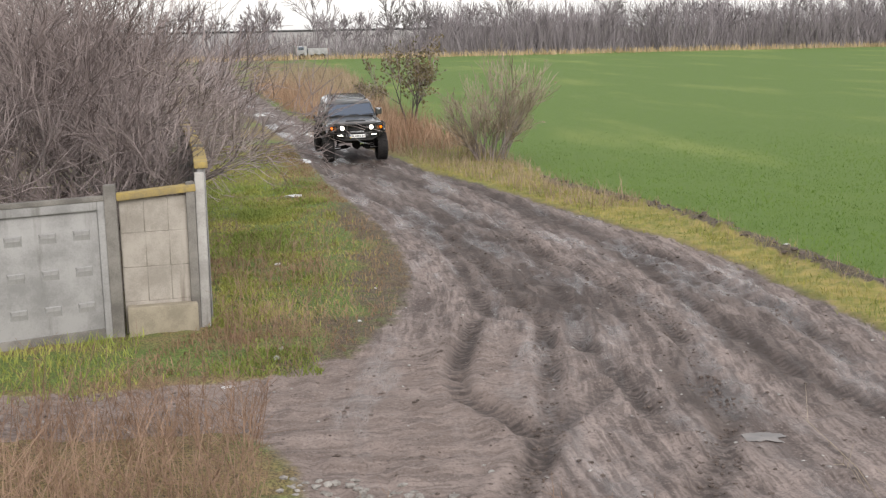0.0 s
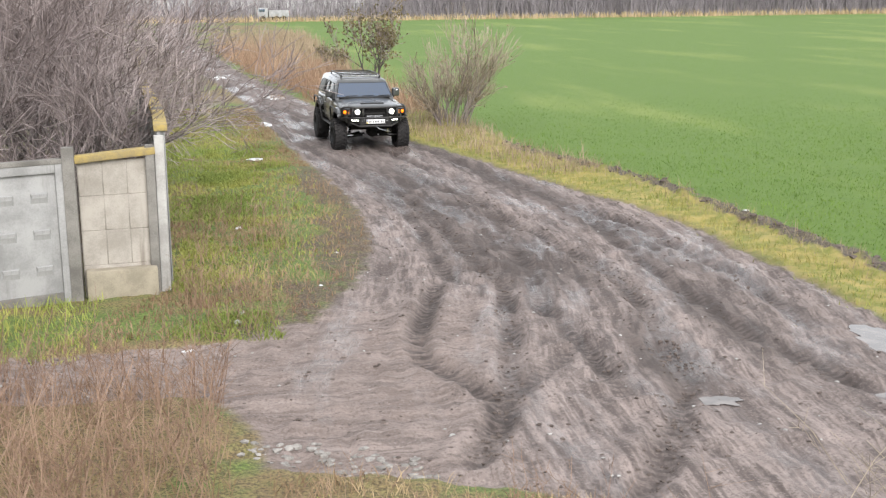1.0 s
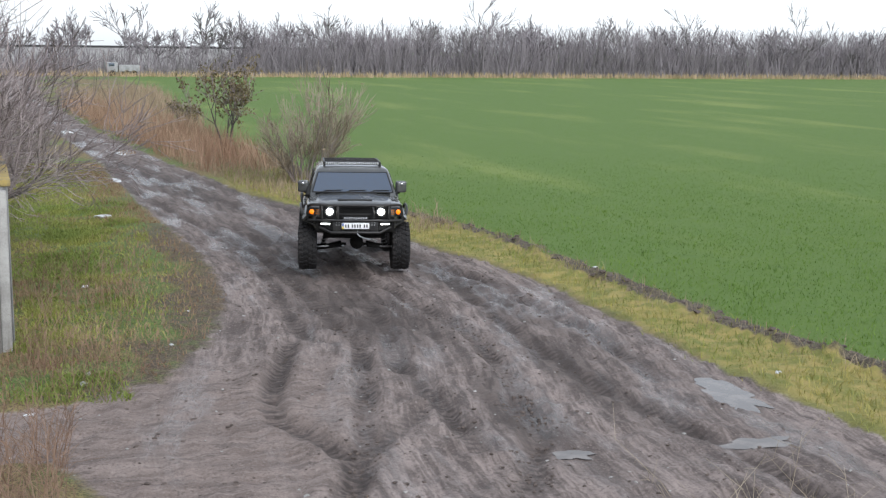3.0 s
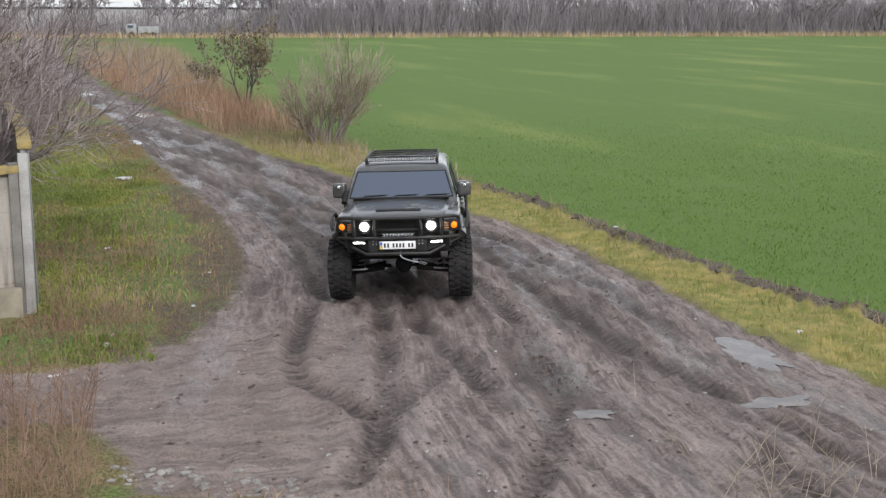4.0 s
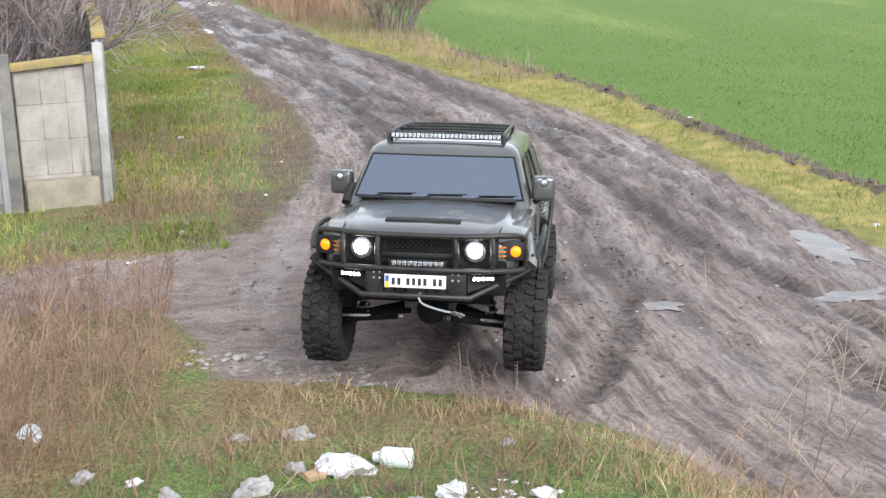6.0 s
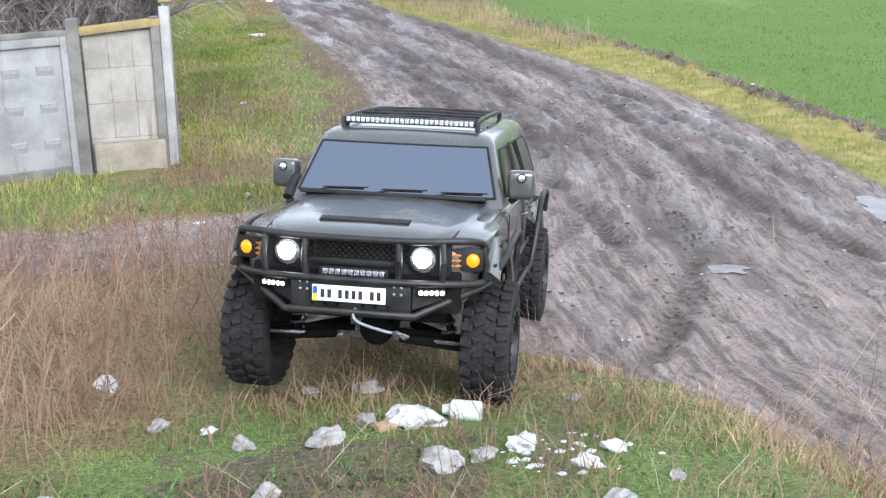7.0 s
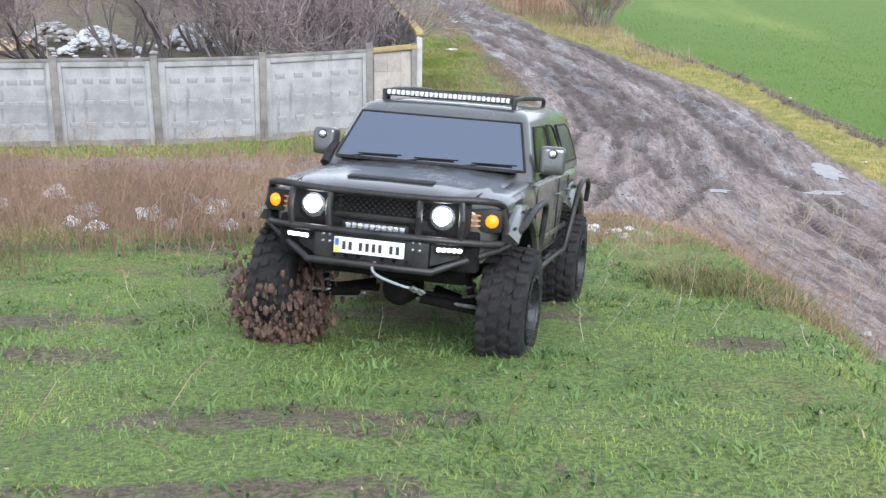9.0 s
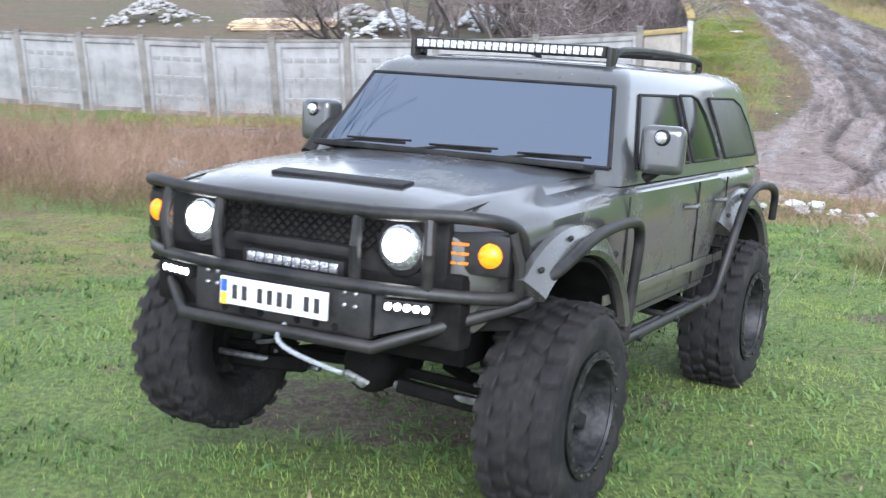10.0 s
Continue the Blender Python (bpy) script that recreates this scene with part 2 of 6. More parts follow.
def spin(profile, n=24, bm=None):
    """Turns a profile of (radius, x) round the x axis; the profile is a closed loop."""
    bm = bm or bmesh.new()
    rings = []
    for i in range(n):
        a = 2 * math.pi * i / n
        rings.append([bm.verts.new((x, r * math.cos(a), r * math.sin(a))) for r, x in profile])
    m = len(profile)
    for i in range(n):
        a, b = rings[i], rings[(i + 1) % n]
        for k in range(m):
            bm.faces.new((a[k], a[(k + 1) % m], b[(k + 1) % m], b[k]))
    return bm


def slab(poly, thick, bm=None, bevel=0.0):
    """A flat polygon of 3D points thickened along its normal."""
    b = bmesh.new()
    f = b.faces.new([b.verts.new(p) for p in poly])
    f.normal_update()
    n = f.normal.copy()
    r = bmesh.ops.extrude_face_region(b, geom=[f])
    bmesh.ops.translate(b, vec=n * thick, verts=[v for v in r["geom"] if isinstance(v, bmesh.types.BMVert)])
    if bevel:
        bmesh.ops.bevel(b, geom=list(b.edges), offset=bevel, segments=2, profile=0.6, affect="EDGES")
    return merge(bm, b)


def strips(verts, faces, name, mat, label, category, kind="stuff"):
    """One object of many small pieces, from plain arrays."""
    me = bpy.data.meshes.new(name)
    me.from_pydata(verts, [], faces)
    me.materials.append(mat)
    return tagged(new(name, me), label, category, kind=kind)


def car_paint():
    k = Nodes("dusty_dark_grey_paint")
    big, fine = k.noise(2.2, 5, 0.65), k.noise(45.0, 4, 0.7)
    dust = k.ramp(k.math("ADD", k.math("MULTIPLY", big, 0.75), k.math("MULTIPLY", fine, 0.25)), 0.45, 0.72)
    col = k.mix(dust, (0.042, 0.044, 0.044), (0.075, 0.073, 0.067))
    spots = k.ramp(k.noise(70.0, 2, 0.5), 0.68, 0.74)
    col = k.mix(spots, col, (0.05, 0.038, 0.03))
    col = k.mix(k.ramp(k.noise(24.0, 2, 0.5), 0.68, 0.72), col, (0.03, 0.022, 0.018))
    # road film lies thicker on the lower flanks
    z = k.t.nodes.new("ShaderNodeSeparateXYZ")
    k.link(k.coords(), z.inputs[0])
    film = k.math("MULTIPLY", k.ramp(z.outputs[2], 1.35, 0.75), k.ramp(k.noise(5.0, 5, 0.7), 0.35, 0.6, 0.35, 0.95))
    col = k.mix(film, col, (0.078, 0.071, 0.058))
    k.bsdf.inputs["Coat Weight"].default_value = 1.0
    k.put(k.ramp(k.math("ADD", dust, film), 0.0, 1.0, 0.1, 0.45), k.bsdf.inputs["Coat Roughness"])
    k.bsdf.inputs["Coat IOR"].default_value = 1.62
    return k.done(col, k.ramp(dust, 0, 1, 0.34, 0.6), 0.0, 0.5)


def tyre_rubber():
    k = Nodes("muddy_tyre_rubber")
    big, fine = k.noise(7.0, 5, 0.7), k.noise(60.0, 4, 0.7)
    mud = k.ramp(k.math("ADD", k.math("MULTIPLY", big, 0.6), k.math("MULTIPLY", fine, 0.4)), 0.42, 0.66)
    k.bump(k.math("ADD", big, fine), 0.6, 0.012)
    return k.done(k.mix(mud, (0.009, 0.009, 0.010), (0.04, 0.035, 0.033)), 0.8, 0.0, 0.3)


def glow(name, color, strength):
    k = Nodes(name)
    v = k.add("ShaderNodeTexVoronoi", Scale=60.0)
    k.link(k.coords(), v.inputs["Vector"])
    k.bsdf.inputs["Emission Color"].default_value = (*color, 1)
    k.put(k.ramp(v.outputs["Distance"], 0.0, 0.6, strength, strength * 0.6), k.bsdf.inputs["Emission Strength"])
    return k.done(color, 0.15)


def tinted():
    k = Nodes("dark_tinted_glass")
    n = k.noise(3.0, 4)
    k.bsdf.inputs["IOR"].default_value = 2.3
    return k.done((0.013, 0.03, 0.062), k.ramp(n, 0.4, 0.7, 0.02, 0.08), 0.0, 0.5)


TINT_DARK = worn("dark_side_glass", (0.008, 0.01, 0.01), (0.014, 0.017, 0.016), 3.0, 0.12, bump=0)
QUARTER_GLASS = worn("dusty_quarter_glass", (0.03, 0.034, 0.03), (0.06, 0.06, 0.05), 5.0, 0.38, bump=0)
PAINT = car_paint()
RUBBER = tyre_rubber()
TINT = tinted()
TRIM = worn("black_plastic_trim", (0.006, 0.006, 0.006), (0.018, 0.017, 0.016), 9.0, 0.6, spec=0.3)
TUBE = worn("black_coated_steel_tube", (0.008, 0.008, 0.009), (0.028, 0.026, 0.024), 7.0, 0.45, spec=0.4)
CHASSIS = worn("dirty_black_underbody", (0.003, 0.003, 0.003), (0.012, 0.011, 0.010), 8.0, 0.85, spec=0.15)
RIM = worn("scratched_dark_alloy", (0.015, 0.015, 0.016), (0.05, 0.05, 0.05), 25.0, 0.5, 0.5)
STEEL = worn("dull_steel", (0.3, 0.3, 0.31), (0.5, 0.5, 0.5), 30.0, 0.4, 0.9)
WHITE_PLATE = worn("white_plate", (0.72, 0.72, 0.72), (0.8, 0.8, 0.8), 9.0, 0.4, bump=0)
PLATE_BLUE = worn("plate_blue", (0.03, 0.09, 0.35), (0.04, 0.11, 0.4), 9.0, 0.4, bump=0)
PLATE_YELLOW = worn("plate_yellow", (0.6, 0.45, 0.03), (0.7, 0.5, 0.04), 9.0, 0.4, bump=0)
LED_GREY = worn("led_reflector", (0.45, 0.46, 0.48), (0.75, 0.76, 0.78), 80.0, 0.2, 0.8, bump=0.2)
LAMP_WHITE = glow("lit_headlamp", (1.0, 0.95, 0.82), 5.0)
LAMP_LED = glow("lit_led_lamp", (1.0, 0.97, 0.9), 5.0)
LAMP_AMBER = glow("lit_amber_indicator", (1.0, 0.2, 0.003), 0.55)
AMBER_DULL = worn("amber_reflector", (0.5, 0.15, 0.012), (0.62, 0.2, 0.018), 30.0, 0.25, bump=0)
TAIL_RED = worn("red_tail_lens", (0.25, 0.012, 0.01), (0.35, 0.02, 0.015), 30.0, 0.2, bump=0)
ROPE = worn("grey_winch_rope", (0.2, 0.22, 0.235), (0.34, 0.36, 0.38), 90.0, 0.8)

# ---- the ground ----


def curve(points):
    """x as a smooth function of y from a few control points (x, y)."""
    pts = sorted((p[1], p[0]) for p in points)
    ys, xs = [p[0] for p in pts], [p[1] for p in pts]
    return lambda y: np.interp(y, ys, xs)


def step(a, b, v):
    u = np.clip((v - a) / (b - a), 0, 1)
    return u * u * (3 - 2 * u)


ROAD_L = curve([(-12, 160), (-8, 110), (-3, 70), (0.0, 47), (0.95, 34.6), (1.6, 29), (2.0, 25.4), (2.1, 22.7), (2.0, 20.4),
                (1.5, 17.6), (0.9, 15.7), (-0.4, 14.7), (-1.5, 14.5), (-14, 14.1), (-14, 13.2), (-0.6, 12.6), (-0.1, 11.6), (0.0, 10.4), (2.2, 9.6), (3.3, 8.6), (4.0, 7.3), (4.6, 4.7), (6.5, -12), (9, -40)])
ROAD_R = curve([(-8, 160), (-5, 110), (-0.4, 66), (2.3, 47), (4.0, 37), (5.3, 32), (7.1, 24.4), (7.9, 21.2), (8.05, 17.6), (8.1, 14.8), (8.4, 11.6), (9.2, 5), (13, -15), (20, -40)])
FIELD = curve([(-9, 260), (2.5, 190), (5.5, 120), (5.5, 60), (6.6, 46), (7.2, 36), (7.1, 33), (8.85, 26), (9.3, 20.3), (9.6, 16.6), (10.2, 14.3), (11.5, 5), (16, -15), (24, -40)])
BANK_EDGE = curve([(1.0, 10.4), (2.2, 9.7), (3.3, 8.6), (4.1, 7.3), (4.7, 4.7), (5.8, -5), (7.0, -14), (10, -40)])

# worn tyre tracks across the mud, as centre lines in the plan
TRACKS = [
    [(-1.2, 59), (0.06, 44.6), (0.89, 37.2), (2.15, 30.5), (2.92, 24.7), (3.0, 21.8), (2.87, 18.9), (2.95, 17.4), (3.3, 17.1)],
    [(2.68, 17.4), (2.19, 15.5), (1.93, 14.4), (1.9, 13.5), (2.14, 12.9), (2.46, 12.1)],
    [(2.36, 29.46), (3.2, 25.01), (3.42, 21.74), (3.51, 18.76), (3.65, 17.15), (3.13, 14.2), (2.75, 12.46), (2.31, 11.11), (1.92, 10.28)],
    [(3.46, 29.2), (4.45, 25.1), (4.88, 21.43), (5.26, 18.84), (5.4, 16.8), (5.3, 15.47), (4.97, 13.59), (4.73, 12.3), (4.22, 11.06), (3.7, 10.15), (3.26, 9.38)],
    [(4.69, 27.97), (4.58, 22.07), (4.24, 18.19), (3.92, 15.74), (3.96, 13.54), (3.88, 11.84)],
    [(4.4, 34.17), (5.18, 30.91), (5.9, 25.96), (6.39, 22.93), (6.23, 20.08), (6.19, 17.8), (6.12, 15.62), (6.2, 13.85), (6.44, 12.6)] + [(6.7, 10.5), (7.4, 4), (9.5, -10), (16, -40)],
    [(3.74, 13.58), (3.21, 12.89), (2.8, 12.25), (2.44, 11.76)],
    [(0.9, 46), (3.2, 35), (4.3, 29)],
    [(2.6, 42), (4.65, 34), (5.5, 29), (6.2, 25), (7.0, 21), (7.3, 17), (7.1, 14)],
    [(6.0, 10), (6.4, 4), (8.3, -10), (14, -40)],
]


def bank(x, y):
    """The grassy embankment that rises towards and past the viewer."""
    x, y = np.asarray(x, float), np.asarray(y, float)
    u = np.maximum(10.45 - y, 0)
    top = 0.212 * (np.sqrt(u * u + 1) - 1)
    top = np.where(top > 4.3, 4.3 + (top - 4.3) * 0.25, top)
    w = 1.2 + 0.28 * np.maximum(0, 8 - y)
    return top * step(0, 1, (BANK_EDGE(y) - x) / w)


def along_lines(x, y, lines):
    """Distance to the nearest of the lines, and the way along it."""
    best, way = np.full(x.shape, 1e9), np.zeros(x.shape)
    for pts in lines:
        run = 0.0
        for (ax, ay), (bx, by) in zip(pts, pts[1:]):
            dx, dy = bx - ax, by - ay
            length = math.hypot(dx, dy)
            t = np.clip(((x - ax) * dx + (y - ay) * dy) / (length * length), 0, 1)
            d = np.hypot(x - ax - t * dx, y - ay - t * dy)
            way = np.where(d < best, run + t * length, way)
            best = np.minimum(best, d)
            run += length
    return best, way


def near_line(x, y, pts):
    best = np.full(x.shape, 1e9)
    for (ax, ay), (bx, by) in zip(pts, pts[1:]):
        dx, dy = bx - ax, by - ay
        t = np.clip(((x - ax) * dx + (y - ay) * dy) / (dx * dx + dy * dy), 0, 1)
        best = np.minimum(best, np.hypot(x - ax - t * dx, y - ay - t * dy))
    return best


def fractal(x, y, scale, octaves=4, seed=0.0):
    f = noise.fractal
    return np.array([f((a * scale, b * scale, seed), 1.0, 2.0, octaves) for a, b in zip(x.ravel(), y.ravel())]).reshape(x.shape)


def masks(x, y):
    l, r, f = ROAD_L(y), ROAD_R(y), FIELD(y)
    road = step(-0.45, 0.35, x - l) * step(-0.2, 0.2, r - x)
    field = step(-0.2, 0.25, x - f)
    strip = step(-0.2, 0.3, x - r) * step(-0.3, 0.2, f - x) * step(44, 34, y)
    return road, field, strip


# bare earth patches on the bank, as (x, y, half sizes)
# the one at (-2.6, -7.6) also stands in for shade under the vehicle
BARE = [(-3.3, 0.9, 0.8, 0.7), (-1.4, -2.1, 1.5, 0.55), (-2.9, 0.2, 1.0, 0.6), (-3.9, 1.1, 0.9, 0.6), (-0.6, -1.3, 0.7, 0.5), (-2.3, -5.9, 1.1, 0.5), (-2.6, -7.6, 1.0, 0.7), (-5.0, -2.4, 1.2, 0.5), (-1.9, 2.6, 0.9, 0.8), (0.2, 6.4, 1.1, 0.9), (2.6, 1.0, 0.5, 0.5), (-4.6, 3.6, 1.0, 0.8), (-7.5, 4.0, 1.6, 0.8), (-4.4, -4.0, 0.6, 0.4), (0.9, -3.6, 0.5, 0.4)]


PUDDLES = [(7.75, 13.2, 0.30, 0.75), (7.05, 11.4, 0.42, 0.2), (4.85, 11.55, 0.2, 0.16),
           (0.95, 51.7, 0.45, 1.7), (-1.7, 64.4, 0.5, 1.8), (0.4, 40.6, 0.2, 0.9)]


# wet, freshly churned stretches: centre, slant of the axis, half width and half length
CHURN = [(3.6, 25.5, -0.1, 0.75, 5.0), (4.15, 18.8, -0.15, 0.95, 2.3), (5.6, 27.5, -0.14, 0.4, 5.0), (6.5, 20.5, -0.1, 0.4, 3.8), (4.75, 13.2, 0.1, 0.3, 1.6), (1.6, 41, -0.22, 0.9, 9.0), (6.2, 15, 0.0, 0.35, 2.5)]


def height(x, y, rough=True):
    x, y = np.asarray(x, float), np.asarray(y, float)
    road, field, strip = masks(x, y)
    z = bank(x, y)
    rut = np.zeros_like(z)
    if rough:
        near = (x > -20) & (x < 30) & (y > -30) & (y < 75)
        d = np.full(x.shape, 9.0)
        for line in TRACKS:
            d[near] = np.minimum(d[near], near_line(x[near], y[near], line))
        rut = np.exp(-(d / 0.155) ** 4) * road * (0.55 + 0.9 * np.clip(fractal(x, y, 1.1, 3, 15.0) + 0.4, 0, 1))
        churn = np.maximum.reduce([np.exp(-((x - cx - k * (y - cy)) / a) ** 2 - ((y - cy) / b) ** 2) for cx, cy, k, a, b in CHURN])
        rut = np.maximum(rut, road * churn * np.clip(0.85 + 1.9 * fractal(x * 2.4, y * 0.6, 1.2, 4, 27.0), 0, 1.0))
        ridge = np.exp(-((d - 0.27) / 0.10) ** 2) * road
        n1, n2, n3 = fractal(x, y, 0.7, 3), fractal(x, y, 3.5, 3, 4.0), fractal(x * 2.2, y * 0.5, 2.4, 2, 6.0)
        flat = np.ones_like(z)
        for px, py, a, b in PUDDLES:
            flat *= step(0.8, 1.7, np.hypot((x - px) / a, (y - py) / b))
        z = z + flat * (road * (0.055 * n2 + 0.03 * n1 + 0.03 * n3) - 0.07 * rut + 0.04 * ridge + (1 - road) * (1 - field) * (0.06 * n1 + 0.03 * n2))
        furrow = np.exp(-((x - FIELD(y)) / 0.28) ** 2) * step(42, 30, y)
        z = z + furrow * (0.07 + 0.16 * n2) + 0.05 * (1 - road) * (1 - field) * (y > 8) * flat
        z = z - 0.03 * (1 - flat)
    return z, rut, road, field, strip


WHEEL_WAYS = [[(1.9, 7.6), (1.0, 4.2), (0.35, 1.0), (0.1, 0.0)], [(0.1, 7.2), (-0.9, 3.6), (-1.4, 0.6)]]


def lane_of(x, y):
    """Across and along the drivers' line, so that streaks follow it."""
    return np.stack([(x - LANE_MID(y)).ravel(), y.ravel(), np.zeros(x.size)], -1)


def fork_of(x, y):
    """How far the ground belongs to the side way that turns off by the fence."""
    return step(3.4, 1.4, x - 0.3 * (y - 12)) * step(17.5, 14.0, y)


LANE_MID = curve([(-10, 160), (-2, 66), (1.5, 47), (3.7, 34), (4.4, 28), (4.9, 23), (4.9, 19), (4.4, 15.5), (3.9, 12.5), (3.9, 9), (6, 0), (9, -12), (15, -40)])


def spread(a, b, h, lo, hi, grow):
    """Grid lines: even from a to b, then wider and wider out to lo and hi."""
    v = list(np.arange(a, b + h / 2, h))
    s = h
    while v[-1] < hi:
        s *= grow
        v.append(v[-1] + s)
    s = h
    while v[0] > lo:
        s *= grow
        v.insert(0, v[0] - s)
    return np.array(v)


def build_ground():
    xs, ys = spread(-9, 12, 0.1, -1800, 1800, 1.09), spread(-10, 26, 0.12, -600, 2500, 1.05)
    X, Y = np.meshgrid(xs, ys)
    Z, rut, road, field, strip = height(X, Y)
    green = 0.5 + 0.55 * fractal(X, Y, 0.25, 3, 9.0)
    green = green + 0.45 * step(8.5, 5.5, Y) * step(-9, -2, X) - 0.5 * step(-0.5, -2.5, X) * step(5.0, 8.0, Y) * step(15, 13, Y)
    green = green + 0.5 * step(1.5, 0.3, X) * step(-1.4, -0.6, X) * step(17.5, 19.5, Y) * step(36, 28, Y) + 0.6 * np.exp(-((Y - 15.3 + 0.1 * X) / 0.45) ** 2) * step(0.6, -0.2, X)
    bare = step(-1.6, -2.6, X) * step(17.4, 18.4, Y) * step(110, 70, Y) * 0.9
    bare = np.maximum(bare, 0.95 * step(1.5, 0.2, ROAD_L(Y) - X + 0.8 * fractal(X, Y, 0.7, 3, 51.0)) * step(14.4, 15.2, Y) * step(34, 26, Y))
    for px, py, a, b in BARE:
        bare = np.maximum(bare, step(1.15, 0.6, np.hypot((X - px) / a, (Y - py) / b) + 0.55 * fractal(X, Y, 1.4, 3, 3.0)))
    for way in WHEEL_WAYS:
        bare = np.maximum(bare, 0.5 * step(0.42, 0.08, near_line(X, Y, way) + 0.25 * fractal(X, Y, 2.0, 2, 5.0)))
    soil = np.exp(-((X - FIELD(Y) - 0.12 - 0.25 * fractal(X, Y, 0.9, 3, 21.0)) / 0.42) ** 2) * step(40, 30, Y) * np.clip(0.9 + 0.8 * fractal(X, Y, 0.6, 3, 33.0), 0, 1)
    nx, ny = len(xs), len(ys)
    idx = np.arange(nx * ny).reshape(ny, nx)
    quads = np.stack([idx[:-1, :-1], idx[:-1, 1:], idx[1:, 1:], idx[1:, :-1]], -1).reshape(-1, 4)
    cx, cy = (X[:-1, :-1] + X[1:, 1:]).ravel() / 2, (Y[:-1, :-1] + Y[1:, 1:]).ravel() / 2
    r, f, _ = masks(cx, cy)
    kind = np.where(f > 0.5, 2, np.where(r > 0.5, 1, 0))
    co = np.stack([X.ravel(), Y.ravel(), Z.ravel()], -1)
    lane, fork = lane_of(X, Y), fork_of(X, Y)
    tread = along_lines(X, Y, TRACKS)[1]
    damp = np.maximum.reduce([np.exp(-((X - cx - k * (Y - cy)) / (1.25 * a)) ** 2 - ((Y - cy) / (1.2 * b)) ** 2) for cx, cy, k, a, b in CHURN] + [0.55 * step(24, 34, Y), 0.45 * np.exp(-((X - 7.2) / 0.9) ** 2) * step(22, 16, Y)])
    for code, name, label in ((0, "ground", "rough verge and bank of short green and straw-coloured grass"),
                              (1, "road", "rutted wet brown mud track with tyre marks"),
                              (2, "field", "flat field of young green winter wheat")):
        q = quads[kind == code]
        used, inv = np.unique(q, return_inverse=True)
        me = bpy.data.meshes.new(name)
        me.from_pydata(co[used].tolist(), [], inv.reshape(-1, 4).tolist())
        for an, val in (("road", road), ("field", field), ("strip", strip), ("green", green), ("rut", rut), ("bare", bare), ("soil", soil), ("fork", fork), ("tread", tread), ("damp", damp)):
            me.attributes.new(an, "FLOAT", "POINT").data.foreach_set("value", val.ravel()[used].astype(np.float32))
        me.attributes.new("lane", "FLOAT_VECTOR", "POINT").data.foreach_set("vector", lane[used].astype(np.float32).ravel())
        me.polygons.foreach_set("use_smooth", [True] * len(me.polygons))
        me.materials.append(GROUND)
        tagged(new(name, me), label, name, kind="structure")


build_ground()

# ---- the concrete fence ----


def relief_mesh():
    """A flat-topped pyramid cast on a panel, facing -y."""
    w, h, d = 0.12, 0.075, 0.024
    rings = [[(-w, 0, -h), (w, 0, -h), (w, 0, h), (-w, 0, h)], [(-w * 0.8, -d, h * 0.1), (w * 0.8, -d, h * 0.1), (w * 0.9, -d, h * 0.8), (-w * 0.9, -d, h * 0.8)]]
    return finish(loft(rings), "relief_block", CONCRETE, smooth=False)


RELIEF = relief_mesh()


def fence_panel(a, b, h, mat, label, cap=None, relief=True, tilt=0.0, rise=0.0, lift=0.0):
    """A cast panel from a to b in the plan, with a raised rim; b is on the viewer's right."""
    a, b = Vector((*a, 0)), Vector((*b, 0))
    d = b - a
    w = d.length - 0.10
    turn = math.degrees(math.atan2(d.y, d.x))
    rim = 0.16
    ob = part("fence_panel", block((w, 0.07, h), (w / 2, 0.02, h / 2), 0.008), mat, FENCE, label, at=pose(a.x, a.y, lift - 0.04, 0, 0, turn) @ pose(0.05, 0, 0, 0, tilt, 0))
    for x in (rim / 2, w - rim / 2):
        part("panel_rim", block((rim, 0.12, h), (x, 0, h / 2), 0.014), mat, ob)
    part("panel_rim", block((w - 2 * rim, 0.118, 0.13), (w / 2, 0, h - 0.075), 0.014), mat, ob)
    part("panel_rim", block((w - 2 * rim, 0.118, 0.22), (w / 2, 0, 0.11), 0.014), CONCRETE_OLD, ob)
    if relief:
        n = 5
        for i in range(n):
            for j in range(3):
                o = new("relief_block", RELIEF)
                o.parent = ob
                o.matrix_basis = pose(rim + (w - 2 * rim) * (i + 0.5) / n, -0.014, 0.56 + 0.52 * j)
    if cap:
        part("coping", block((w + 0.06, 0.2, 0.10), (w / 2, 0, h + 0.04), 0.02, (0, -math.degrees(math.atan2(rise, w)), 0)), cap, ob, "yellow lichen on the coping")
    else:
        part("coping", block((w, 0.14, 0.07), (w / 2, 0, h + 0.02), 0.012), CONCRETE_OLD, ob, "dark weathered top edge")
    return ob


def fence_post(x, y, h, mat=None, turn=0.0, lean=0.0, size=0.17, label=""):
    bm = block((size, size, h + 0.15), (0, 0, h / 2 - 0.07), 0.018)
    return part("fence_post", bm, mat or CONCRETE_OLD, FENCE, label, at=pose(x, y, 0, 0, lean, turn))


BEIGE = concrete("beige_rendered_concrete", (0.25, 0.228, 0.198), (0.37, 0.34, 0.3), (0.15, 0.125, 0.1))
WHITEWASH = concrete("peeling_whitewash", (0.26, 0.25, 0.235), (0.4, 0.39, 0.37), (0.16, 0.145, 0.13))
PLINTH = worn("yellowed_concrete", (0.2, 0.175, 0.13), (0.3, 0.265, 0.2), 4.0, 0.95, bump=0.4)
FENCE = tagged(new("concrete_fence"), "weathered pale grey concrete panel fence with square posts", "fence")
